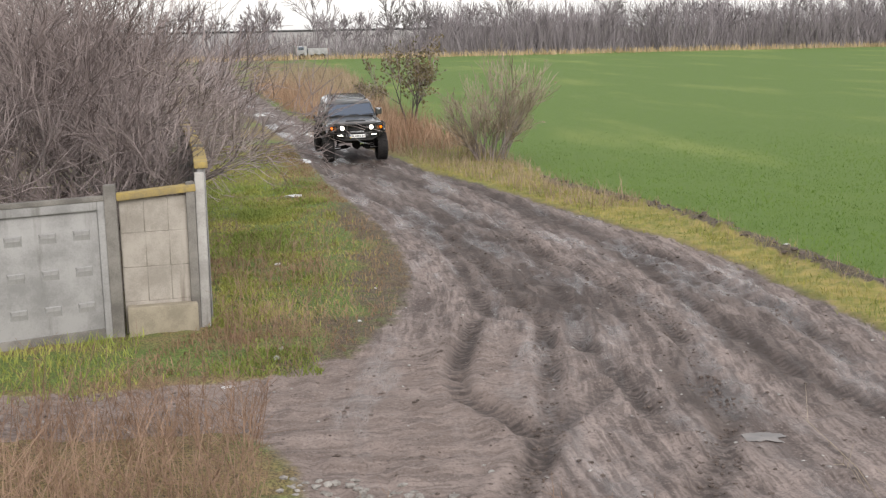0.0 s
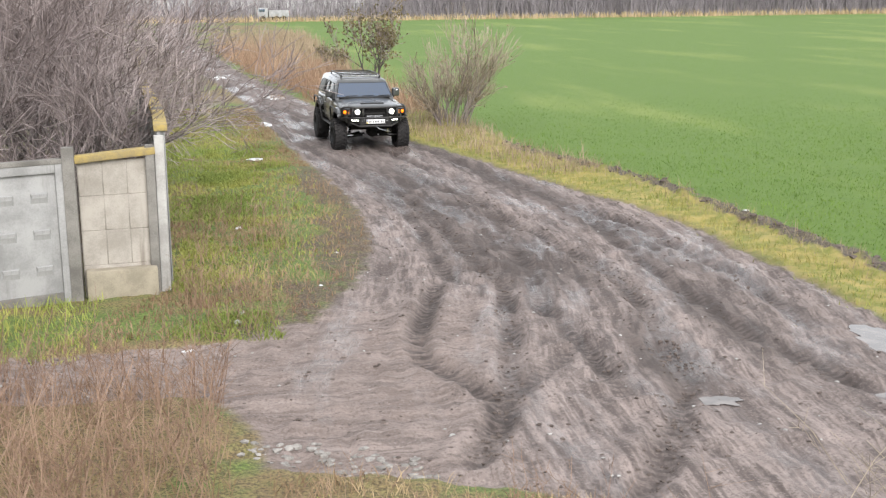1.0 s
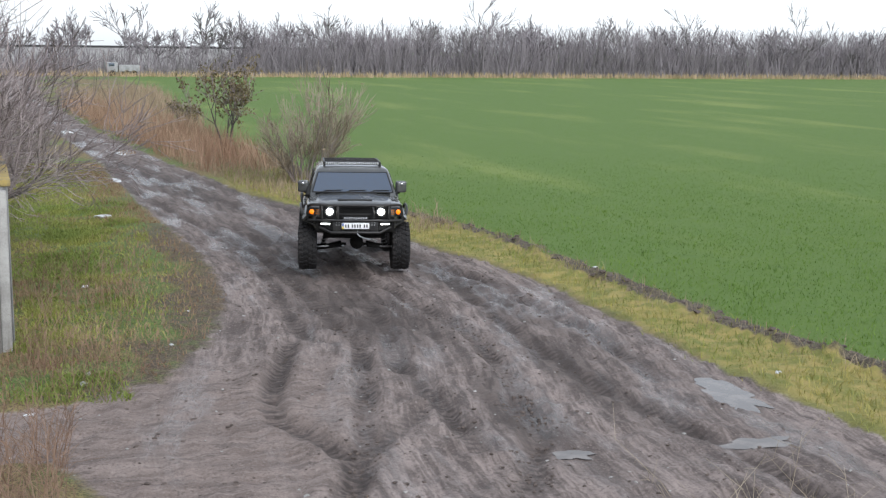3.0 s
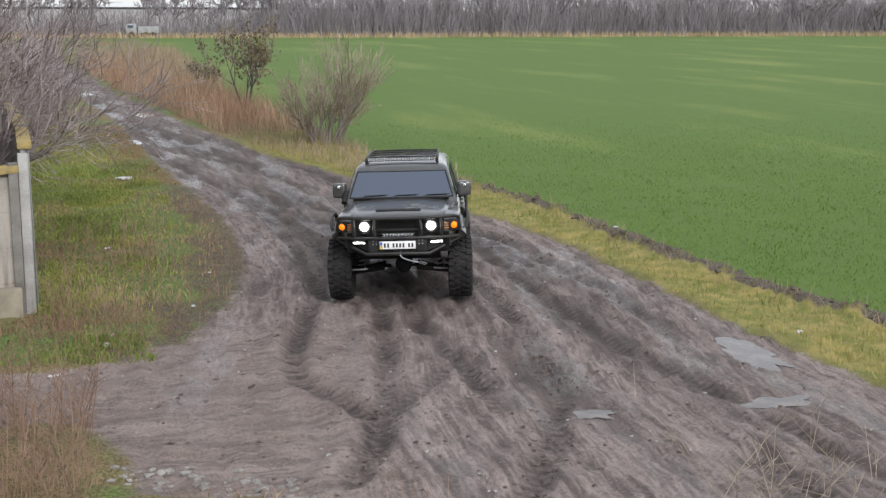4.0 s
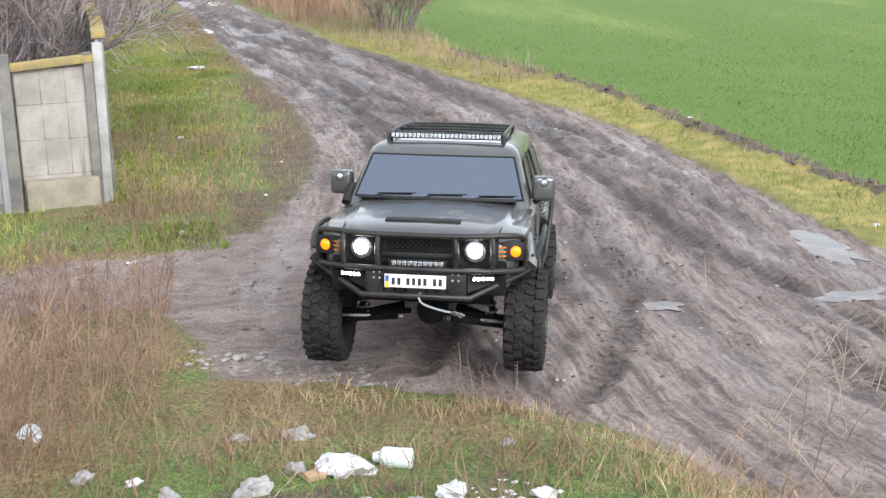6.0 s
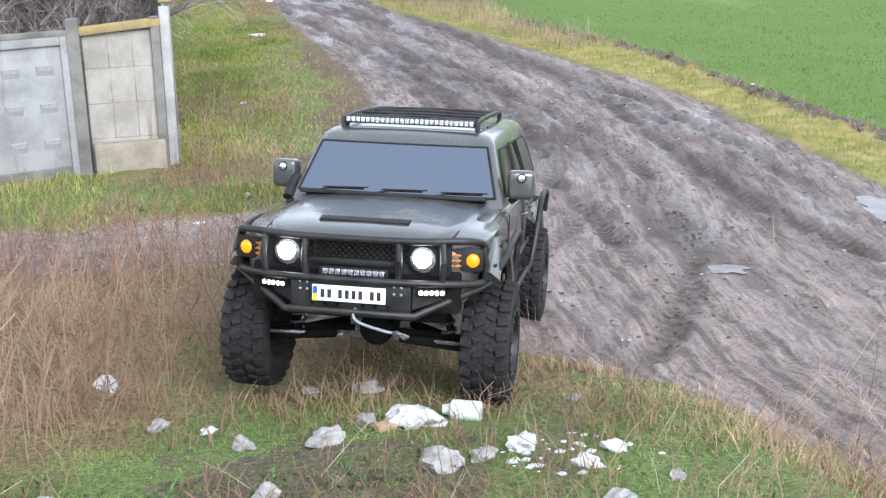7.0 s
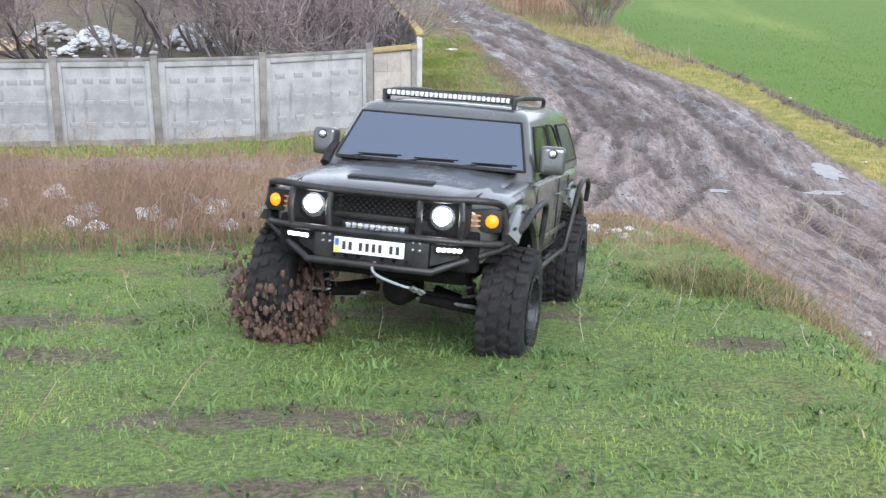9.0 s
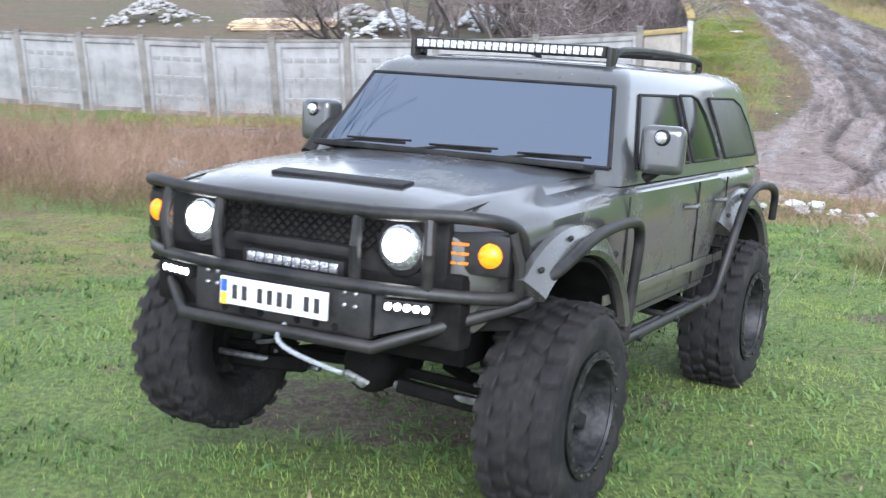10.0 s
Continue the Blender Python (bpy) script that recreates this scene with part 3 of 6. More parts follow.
FRONT = [(-2.58, 17.2), (-5.12, 16.15), (-7.52, 15.55), (-9.85, 15.5), (-11.75, 15.25), (-13.55, 15.3), (-15.5, 15.5), (-17.5, 15.8), (-19.6, 16.2), (-21.8, 16.6), (-24, 17)]
tilts = [0.0, 0.4, -0.6, 0.3, 0.0, 0.5, -0.3, 0, 0, 0]
for i, (b, a) in enumerate(zip(FRONT, FRONT[1:])):
    fence_panel(a, b, 2.08, CONCRETE, "pale grey concrete fence panel with rows of cast blocks", tilt=tilts[i], relief=i in (0, 1, 2, 3, 5, 7))
for i, p in enumerate(FRONT):
    fence_post(p[0] + 0.0, p[1] - 0.03, 2.16 if i else 2.24, turn=12 if i else 4, lean=(0, 0.8, -0.5, 0.4)[i % 4])
short = part("short_panel", block((1.02, 0.08, 2.06), (0, 0.03, 1.03), 0.008), BEIGE, FENCE, "short stained beige concrete panel with a yellow lichen coping", at=pose(-1.98, 17.335, -0.03, 0, 0, 8))
for i in range(3):
    for j in range(4):
        part("panel_block", block((0.333, 0.03, 0.504), (-0.336 + 0.336 * i, -0.005 + 0.002 * ((i + 2 * j) % 3), 0.29 + 0.507 * j), 0.006, seg=1), BEIGE, short)
part("coping", block((1.12, 0.2, 0.11), (0.02, 0, 2.13), 0.02, (0, -4.5, 0)), LICHEN, short, "yellow lichen on the coping")
fence_post(-1.49, 17.38, 2.22, CONCRETE_OLD, 6, 0.3, 0.13)
part("plinth_block", block((1.0, 0.22, 0.5), (-1.95, 17.22, 0.22), 0.03, (0, 0, 8)), PLINTH, FENCE, "yellowed concrete plinth")
fence_post(-1.36, 17.45, 2.34, WHITEWASH, 6, 0.4, 0.14, "tall pale corner post with peeling white paint")
SIDE = [(-1.33, 17.7), (-1.55, 20.2), (-1.85, 22.8), (-2.2, 25.6), (-2.5, 28.6), (-2.8, 31.8), (-3.2, 35.4), (-3.6, 39.4), (-4.0, 43.8)]
for i, (a, b) in enumerate(zip(SIDE, SIDE[1:])):
    fence_panel(b, a, 2.42, CONCRETE, "pale concrete fence panel beside the track with lichen coping", cap=LICHEN, relief=False)
    if i:
        fence_post(a[0], a[1], 2.5, CONCRETE_OLD, 8)
part("rusty_strap", block((0.06, 0.02, 0.16), (-2.56, 17.10, 0.28), 0.004), worn("rust", (0.1, 0.03, 0.015), (0.2, 0.07, 0.03), 20, 0.9), FENCE, "rusty iron strap")

# ---- plants ----
rng = np.random.default_rng(7)
GREEN = leafy("green_grass_blades", (0.15, 0.25, 0.065), (0.195, 0.285, 0.08), (0.09, 0.165, 0.044), patch=(0.225, 0.29, 0.07))
GREEN_DULL = leafy("dull_grass_blades", (0.24, 0.28, 0.055), (0.35, 0.33, 0.09), (0.16, 0.215, 0.045))
DARKWEED = leafy("dark_green_weed_leaves", (0.085, 0.155, 0.045), (0.14, 0.215, 0.07), (0.045, 0.08, 0.025))
LIME = leafy("yellowing_lawn_blades", (0.27, 0.31, 0.058), (0.33, 0.34, 0.075), (0.22, 0.265, 0.05))
DRYBUSH = leafy("tan_dead_bush_stems", (0.32, 0.24, 0.165), (0.42, 0.33, 0.24), (0.19, 0.13, 0.09))
WEDGE = leafy("lime_green_grass_blades", (0.19, 0.235, 0.05), (0.28, 0.28, 0.07), (0.14, 0.175, 0.04))
YELLOW = leafy("yellow_green_grass_blades", (0.26, 0.255, 0.05), (0.36, 0.3, 0.1), (0.15, 0.185, 0.045))
WHEAT = leafy("young_wheat_blades", (0.105, 0.18, 0.026), (0.14, 0.22, 0.036), (0.082, 0.152, 0.02))
TUSSOCK = leafy("olive_tussock_blades", (0.13, 0.15, 0.05), (0.24, 0.2, 0.1), (0.08, 0.1, 0.03))
RUSSET = leafy("russet_dry_grass_blades", (0.235, 0.152, 0.092), (0.325, 0.228, 0.137), (0.175, 0.11, 0.067))
STRAW = leafy("straw_blades", (0.4, 0.31, 0.17), (0.5, 0.38, 0.24), (0.3, 0.22, 0.12))
STRAW_DULL = leafy("dull_straw_blades", (0.29, 0.225, 0.15), (0.36, 0.28, 0.19), (0.22, 0.165, 0.11))
REDWEED = leafy("russet_dry_weed_stems", (0.24, 0.153, 0.106), (0.335, 0.23, 0.163), (0.15, 0.092, 0.064))
REED = leafy("russet_reeds", (0.29, 0.18, 0.115), (0.38, 0.27, 0.18), (0.22, 0.13, 0.085))
TWIG = leafy("grey_brown_twigs", (0.24, 0.197, 0.188), (0.38, 0.325, 0.312), (0.14, 0.112, 0.107))
TWIG_PALE = leafy("pale_twigs", (0.42, 0.36, 0.28), (0.52, 0.45, 0.36), (0.3, 0.25, 0.2))
TWIG_TAN = leafy("tan_twigs", (0.29, 0.24, 0.18), (0.38, 0.32, 0.24), (0.2, 0.165, 0.125))
# distance haze is put into this paler base colour of the far branches
HAZED_TWIG = leafy("far_branches_with_haze", (0.2, 0.178, 0.186), (0.25, 0.225, 0.235), (0.15, 0.132, 0.14))
LEAF_BROWN = leafy("withered_brown_leaves", (0.14, 0.1, 0.05), (0.2, 0.15, 0.07), (0.1, 0.085, 0.04))
BARK_DARK = worn("dark_bark", (0.03, 0.025, 0.023), (0.085, 0.07, 0.065), 18.0, 0.95)


def ground_z(x, y):
    return height(x, y)[0]


def blades(name, x, y, lo, hi, width, lean, mat, label, category="grass", droop=0.5):
    """Curved grass blades at those places."""
    n = len(x)
    z = ground_z(x, y) - 0.01
    a, b = rng.uniform(0, 2 * math.pi, n), rng.uniform(0, 2 * math.pi, n)
    h = rng.uniform(lo, hi, n) * (1 + 0.6 * np.clip(fractal(x, y, 1.1, 2, 12.0), -0.7, 1))
    l = h * rng.uniform(0.1, lean, n)
    w = width * rng.uniform(0.6, 1.3, n)
    co = np.empty((n, 5, 3))
    for i, (f, s, ws) in enumerate(((0, -1, 1), (0, 1, 1), (0.55, -1, 0.75), (0.55, 1, 0.75), (1.0, 0, 0))):
        out = l * f ** 1.7
        co[:, i, 0] = x + np.cos(b) * out + np.cos(a) * w * s * ws
        co[:, i, 1] = y + np.sin(b) * out + np.sin(a) * w * s * ws
        co[:, i, 2] = z + h * (f - droop * 0.25 * f * f * np.minimum(1, l / h))
    k = np.arange(n)[:, None] * 5
    me = bpy.data.meshes.new(name)
    quads, tris = k + np.array([[0, 1, 3, 2]]), k + np.array([[2, 3, 4]])
    me.from_pydata(co.reshape(-1, 3).tolist(), [], quads.tolist() + tris.tolist())
    me.materials.append(mat)
    return tagged(new(name, me), label, category, kind="stuff")


def prisms(segs, sides=3):
    """Tapered bars from arrays of (p0, p1, r0, r1)."""
    s = np.asarray(segs, float)
    p0, p1, r0, r1 = s[:, 0:3], s[:, 3:6], s[:, 6:7], s[:, 7:8]
    d = p1 - p0
    d /= np.linalg.norm(d, axis=1, keepdims=True) + 1e-9
    ref = np.where(np.abs(d[:, 2:3]) > 0.9, [[1.0, 0, 0]], [[0, 0, 1.0]])
    u = np.cross(d, ref)
    u /= np.linalg.norm(u, axis=1, keepdims=True)
    v = np.cross(d, u)
    n = len(s)
    co = np.empty((n, 2, sides, 3))
    for k in range(sides):
        a = 2 * math.pi * k / sides
        o = math.cos(a) * u + math.sin(a) * v
        co[:, 0, k], co[:, 1, k] = p0 + r0 * o, p1 + r1 * o
    base = (np.arange(n) * 2 * sides)[:, None]
    faces = [base + np.array([[k, (k + 1) % sides, sides + (k + 1) % sides, sides + k]]) for k in range(sides)]
    return co.reshape(-1, 3), np.concatenate(faces)


def stick_mesh(name, segs, mat, sides=3):
    co, fa = prisms(segs, sides)
    me = bpy.data.meshes.new(name)
    me.from_pydata(co.tolist(), [], fa.tolist())
    me.materials.append(mat)
    return me


def grow(r, base, way, length, radius, depth, spread, kids, segs, gravity=0.0, bend=0.25, steps=3):
    """Recursive branching; segs collects (depth, p0, p1, r0, r1)."""
    p, d = np.array(base, float), np.array(way, float)
    d /= np.linalg.norm(d)
    ends = []
    for i in range(steps):
        d = d + r.normal(0, bend, 3) * 0.5 + np.array([0, 0, gravity])
        d /= np.linalg.norm(d)
        q = p + d * length / steps
        ra, rb = radius * (1 - 0.5 * i / steps), radius * (1 - 0.5 * (i + 1) / steps)
        segs.append((depth, *p, *q, ra, rb))
        p = q
        ends.append((p.copy(), d.copy(), rb))
    if depth == 0:
        return
    for k in range(kids):
        e, dd, rr = ends[min(steps - 1, int(r.integers(max(0, steps - 2 - (k % 2)), steps)))]
        side = r.normal(0, 1, 3)
        side -= dd * side.dot(dd)
        side /= np.linalg.norm(side) + 1e-9
        nd = dd + side * spread * r.uniform(0.5, 1.3)
        grow(r, e, nd, length * r.uniform(0.55, 0.85), rr * r.uniform(0.55, 0.8), depth - 1, spread, kids, segs, gravity, bend, steps)


def tree(name, at, seed, stems, length, radius, depth, spread, kids, label, category="tree", gravity=0.0, bend=0.25, lean=0.3, bark=None, twig=None, minr=0.004, group=""):
    r = np.random.default_rng(seed)
    segs = []
    for i in range(stems):
        a = 2 * math.pi * (i + r.uniform(0, 0.7)) / stems
        way = (lean * math.cos(a), lean * math.sin(a), 1.0) if stems > 1 else (r.normal(0, lean), r.normal(0, lean), 1.0)
        grow(r, (0.08 * stems ** 0.5 * math.cos(a), 0.08 * stems ** 0.5 * math.sin(a), -0.1), way, length * r.uniform(0.8 if stems < 12 else 0.3, 1.15), radius * r.uniform(0.7, 1.1), depth, spread, kids, segs, gravity, bend)
    s = np.array(segs)
    s[:, 7:9] = np.maximum(s[:, 7:9], minr)
    ob = tagged(new(name), label, category, group)
    ob.matrix_basis = pose(at[0], at[1], float(height(np.array([at[0]]), np.array([at[1]]), False)[0][0]))
    big = s[:, 0] >= depth - 1
    for nm, sel, mat, sides in (("trunk", big, bark or BARK, 6), ("crown", ~big, twig or TWIG, 3)):
        if sel.any():
            o = new(nm, stick_mesh(nm, s[sel][:, 1:], mat, sides))
            o.parent = ob
    return ob, s


def leaves_on(ob, s, seed, n, size, mat):
    r = np.random.default_rng(seed)
    tips = s[s[:, 0] <= 1]
    c = tips[r.integers(0, len(tips), n)][:, 4:7] + r.normal(0, 0.05, (n, 3))
    a, b = r.normal(0, 1, (n, 3)), r.normal(0, 1, (n, 3))
    a /= np.linalg.norm(a, axis=1, keepdims=True)
    b -= a * (a * b).sum(1, keepdims=True)
    b /= np.linalg.norm(b, axis=1, keepdims=True)
    co = np.stack([c - a * size, c - b * size * 0.45, c + a * size, c + b * size * 0.45], 1).reshape(-1, 3)
    me = bpy.data.meshes.new("foliage")
    me.from_pydata(co.tolist(), [], (np.arange(n)[:, None] * 4 + np.array([[0, 1, 2, 3]])).tolist())
    me.materials.append(mat)
    o = new("foliage", me)
    o.parent = ob
    tagged(o, "few withered leaves", kind="stuff")


def weeds(name, x, y, lo, hi, mat, label, kids=5, r0=0.004, category="weeds", lean=0.25):
    """Dry branching stems."""
    z = ground_z(x, y)
    segs = []
    for px, py, pz in zip(x, y, z):
        h = rng.uniform(lo, hi)
        d = rng.normal(0, lean, 2)
        tip = np.array([px + d[0] * h, py + d[1] * h, pz + h])
        base = np.array([px, py, pz - 0.03])
        mid = (base + tip) / 2 + np.array([*rng.normal(0, 0.03, 2), 0.04 * h])
        segs.append((*base, *mid, r0, r0 * 0.8))
        segs.append((*mid, *tip, r0 * 0.8, r0 * 0.4))
        for k in range(kids):
            f = rng.uniform(0.3, 0.95)
            p = base + (tip - base) * f
            q = p + np.array([*rng.normal(0, 0.16 * h, 2), rng.uniform(0.08, 0.3) * h])
            segs.append((*p, *q, r0 * 0.6, r0 * 0.35))
    ob = new(name, stick_mesh(name, segs, mat))
    return tagged(ob, label, category, kind="stuff")


def scatter(n, x0, x1, y0, y1, keep=None):
    x, y = rng.uniform(x0, x1, n), rng.uniform(y0, y1, n)
    if keep is not None:
        k = keep(x, y)
        x, y = x[k], y[k]
    return x, y


def patchy(x, y, scale, cut, seed=2.0, soft=0.25):
    return fractal(x, y, scale, 3, seed) + rng.uniform(-soft, soft, len(x)) > cut



def turf(x, y):
    k = (x < BANK_EDGE(y) - 0.1) & patchy(x, y, 0.9, -0.42)
    for way in WHEEL_WAYS:
        k &= (near_line(x, y, way) + rng.normal(0, 0.1, len(x)) > 0.14) | (rng.uniform(0, 1, len(x)) < 0.35)
    for px, py, a, b in BARE:
        k &= np.hypot((x - px) / a, (y - py) / b) + rng.normal(0, 0.3, len(x)) + 0.55 * fractal(x, y, 1.4, 3, 3.0) + 0.7 * (rng.uniform(0, 1, len(x)) < 0.12) > 0.8
    return k


gx, gy = scatter(430000, -10, 6.5, -11.5, 8.0, turf)
blades("grass", gx, gy, 0.015, 0.05, 0.003, 1.3, GREEN, "short bright green grass on the bank")
gx, gy = scatter(90000, -9.5, 6.5, -12.5, 9.5, lambda x, y: (x < BANK_EDGE(y)) & patchy(x, y, 0.6, 0.25, 5.0, 0.08))
blades("yellowed_grass", gx, gy, 0.015, 0.045, 0.003, 1.2, LIME, "yellow-green grass patches on the bank")
gx, gy = scatter(80000, -2.6, 4, 13.9, 46, lambda x, y: (x < ROAD_L(y) + rng.normal(-0.1, 0.2, len(x))) & (x > np.interp(y, [14, 17.6, 44], [-3, -1.3, -4])) & (y > 14.6 + 0.03 * x))
edge = ROAD_L(gy) - gx
k = (edge > 0.1) & ((edge > 1.5) | (gy > 30) | (rng.uniform(0, 1, len(gx)) < 0.08 + 0.35 * edge))
gx, gy, edge = gx[k], gy[k], edge[k]
g = (edge > rng.uniform(0.3, 1.9, len(gx))) & patchy(gx, gy, 0.35, np.interp(gy, [14, 15.5, 19, 23], [-0.3, 0.05, 0.05, -0.3]), 7.0, 0.4)
blades("grass", gx[g], gy[g], 0.04, 0.11, 0.008, 1.2, GREEN_DULL, "green and straw grass beside the track")
blades("dry_grass", gx[~g], gy[~g], 0.05, 0.13, 0.007, 1.2, RUSSET, "dry russet grass beside the track")
gx, gy = scatter(60000, -1.3, 1.6, 14.7, 34, lambda x, y: (((x < np.interp(y, [17, 19, 23, 28, 34], [-0.8, 0.4, 0.9, 1.0, 0.6])) & (y > 17.3)) | ((y < 15.9 - 0.1 * x) & (x < 0.3))) & patchy(x, y, 0.55, 0.1, 61.0, 0.2))
blades("grass", gx, gy, 0.05, 0.12, 0.008, 1.2, WEDGE, "fresh lime-green grass between fence and track")
gx, gy = scatter(9000, -16, -2.2, 14.2, 17, lambda x, y: y < np.interp(x, [-14, -7.5, -2.6], [15.2, 15.4, 17.0]))
blades("grass", gx, gy, 0.06, 0.2, 0.007, 1.0, GREEN_DULL, "tufts of grass along the fence foot")
gx, gy = scatter(90000, 4, 14, 2, 44, lambda x, y: (x > ROAD_R(y) + rng.normal(0.1, 0.12, len(x))) & (x < FIELD(y) + rng.normal(-0.42, 0.12, len(x))))
blades("verge_grass", gx, gy, 0.04, 0.14, 0.006, 1.0, YELLOW, "yellow-green grass strip between track and field")
gx, gy = scatter(160000, 7, 34, 6, 48, lambda x, y: (x > FIELD(y) + 0.4 + rng.normal(0, 0.1, len(x))) & (rng.uniform(0, 1, len(x)) < np.interp(y, [20, 47], [1, 0.02]) * np.interp(x, [18, 33.5], [1, 0.02])) & patchy(x, y, 0.3, -0.5, 3.0))
blades("wheat_seedlings", gx, gy, 0.04, 0.08, 0.008, 0.8, WHEAT, "young winter wheat in the field", "crop")
gx, gy = scatter(5200, 0.4, 5.2, 5.0, 9.9, lambda x, y: (x < BANK_EDGE(y) + 0.15) & (x > BANK_EDGE(y) - 1.8) & patchy(x, y, 0.8, -0.1, 8.0))
blades("straw_grass", gx, gy, 0.05, 0.18, 0.004, 1.1, STRAW, "dry straw grass along the edge of the bank")
gx, gy = scatter(95000, -9, 6, -11, 7, lambda x, y: (x < BANK_EDGE(y) - 0.3) & patchy(x, y, 0.9, 0.02, 19.0, 0.08) & patchy(x, y, 4.0, 0.0, 23.0, 0.1))
blades("broadleaf_weeds", gx, gy, 0.025, 0.085, 0.011, 1.8, DARKWEED, "low broad-leaved weeds in clumps among the grass", "weeds")
# russet weeds in front of the fence
wx, wy = scatter(5900, -22, 0.1, 2.5, 13.2, lambda x, y: (x < np.interp(y, [2.5, 5, 8, 9.5, 12.6, 13.3], [-4.5, -2.6, -1.3, -0.4, -0.5, -2.2])) & patchy(x, y, 0.5, np.interp(y, [2.5, 7], [-0.05, -0.45]), 6.0))
weeds("dry_weeds", wx, wy, 0.35, 1.05, REDWEED, "tall russet dry weeds in front of the fence", 9, 0.0048)
wx, wy = scatter(150, -3.3, -1.7, 1.2, 5.2)
weeds("dry_bush", wx, wy, 0.4, 1.3, DRYBUSH, "tan dead bush of thin upright stems", 14, 0.004, "bush", 0.28)
gx, gy = scatter(24000, -22, 0, 4, 13.4, lambda x, y: (x < np.interp(y, [4, 6, 8, 9.5, 12.6, 13.3], [-3.4, -2.0, -1.2, -0.3, -0.4, -2.0])) & patchy(x, y, 0.7, -0.3, 11.0))
blades("dry_grass", gx, gy, 0.08, 0.32, 0.005, 1.1, RUSSET, "dry tangled grass under the weeds")
wx, wy = scatter(420, -1.1, 1.2, 14.8, 24, lambda x, y: x < np.interp(y, [14, 18, 24], [0.4, 0.0, 0.8]) + rng.normal(0, 0.3, len(x)))
weeds("verge_weeds", wx, wy, 0.2, 0.6, REDWEED, "dry weeds beside the fence corner", 5)
wx, wy = scatter(500, 0, 3.2, 14.8, 22, lambda x, y: (x < ROAD_L(y)) & patchy(x, y, 0.6, 0.0, 14.0))
weeds("verge_weeds", wx, wy, 0.1, 0.3, REDWEED, "low russet weeds on the verge", 6)
# reeds and rough growth between the far track and the field
wx, wy = scatter(30000, -4, 9, 42, 92, lambda x, y: (x > ROAD_R(y) + 0.3) & (x < np.minimum(FIELD(y) - 0.2, ROAD_R(y) + 4.4)))
blades("reeds", wx, wy, 0.4, 1.15, 0.011, 0.7, REED, "belt of russet reeds along the track", "reeds", 0.2)
wx, wy = scatter(9000, -8, 8, 58, 120, lambda x, y: (x > ROAD_R(y) + 1.5) & (x < FIELD(y)))
blades("reeds", wx, wy, 0.6, 1.4, 0.016, 0.5, STRAW_DULL, "pale tall reeds behind the russet ones", "reeds", 0.2)
wx, wy = scatter(9000, 2, 9.5, 27, 46, lambda x, y: (x > ROAD_R(y) + 0.25) & (x < FIELD(y) + 0.1))
blades("straw_grass", wx, wy, 0.12, 0.45, 0.008, 0.9, STRAW_DULL, "straw-coloured tall grass under the shrubs", "grass", 0.3)
wx, wy = scatter(2600, 7.5, 10.5, 12, 30, lambda x, y: np.abs(x - FIELD(y) + 0.25) < 0.4 + rng.normal(0, 0.1, len(x)))
blades("straw_grass", wx, wy, 0.06, 0.28, 0.004, 1.0, STRAW_DULL, "straw weeds along the field edge")
wx, wy = scatter(1300, 1.2, 6.6, -2.5, 8.0, lambda x, y: (x > BANK_EDGE(y) - 3.9) & (x < BANK_EDGE(y) + 0.5) & patchy(x, y, 0.7, 0.05, 17.0))
weeds("dead_brush", wx, wy, 0.2, 0.6, REDWEED, "dry leafless twigs on the shoulder of the bank", 5, 0.0036, "brush", 0.6)
wx, wy = scatter(80, 4.2, 6.6, 4.0, 9.2, lambda x, y: x > BANK_EDGE(y) - 0.6)
weeds("dead_brush", wx, wy, 0.3, 0.95, TWIG_TAN, "thin leafless branches at the foot of the bank", 9, 0.0045, "brush", 0.6)
wx, wy = scatter(260, -7.5, 3.5, -7, 6.5, lambda x, y: (x < BANK_EDGE(y) - 0.3) & patchy(x, y, 0.6, 0.05, 71.0))
weeds("dead_stalks", wx, wy, 0.06, 0.3, REDWEED, "short brown stalks standing in the grass", 4, 0.0028, "weeds", 0.9)
wx, wy = scatter(70, -4.5, 2.5, -4, 6.5)
weeds("dead_twigs", wx, wy, 0.1, 0.4, TWIG_PALE, "thin dead twigs sticking out of the grass", 3, 0.003, "twigs", 0.5)
gx, gy = scatter(9000, 0.6, 4.2, -2.0, 2.0, lambda x, y: np.hypot((x - 2.1) / 1.1, (y + 0.2) / 1.2) < 1 + rng.normal(0, 0.15, len(x)))
blades("grass_tussock", gx, gy, 0.10, 0.28, 0.005, 1.4, TUSSOCK, "matted dull green tussock on the bank")

# shrubs and trees by the track
shrub, s = tree("shrub", (6.45, 38.3), 3, 26, 1.4, 0.026, 3, 0.42, 4, "leafless open tan shrub beside the track", "shrub", 0.05, 0.2, 0.42, TWIG, TWIG_TAN, 0.0075)
leaves_on(shrub, s, 4, 350, 0.05, STRAW_DULL)
small, s = tree("small_tree", (5.35, 52.8), 5, 4, 1.6, 0.05, 3, 0.62, 4, "small tree with sparse withered brown leaves", "tree", 0.02, 0.25, 0.36, BARK_DARK, TWIG, 0.010)
leaves_on(small, s, 6, 1700, 0.085, LEAF_BROWN)
bush, s = tree("bush", (4.6, 66), 8, 6, 0.7, 0.03, 3, 0.6, 3, "low dark leafless bush among the reeds", "bush", 0.03, 0.25, 0.4, BARK_DARK, TWIG, 0.012)
leaves_on(bush, s, 9, 500, 0.08, LEAF_BROWN)

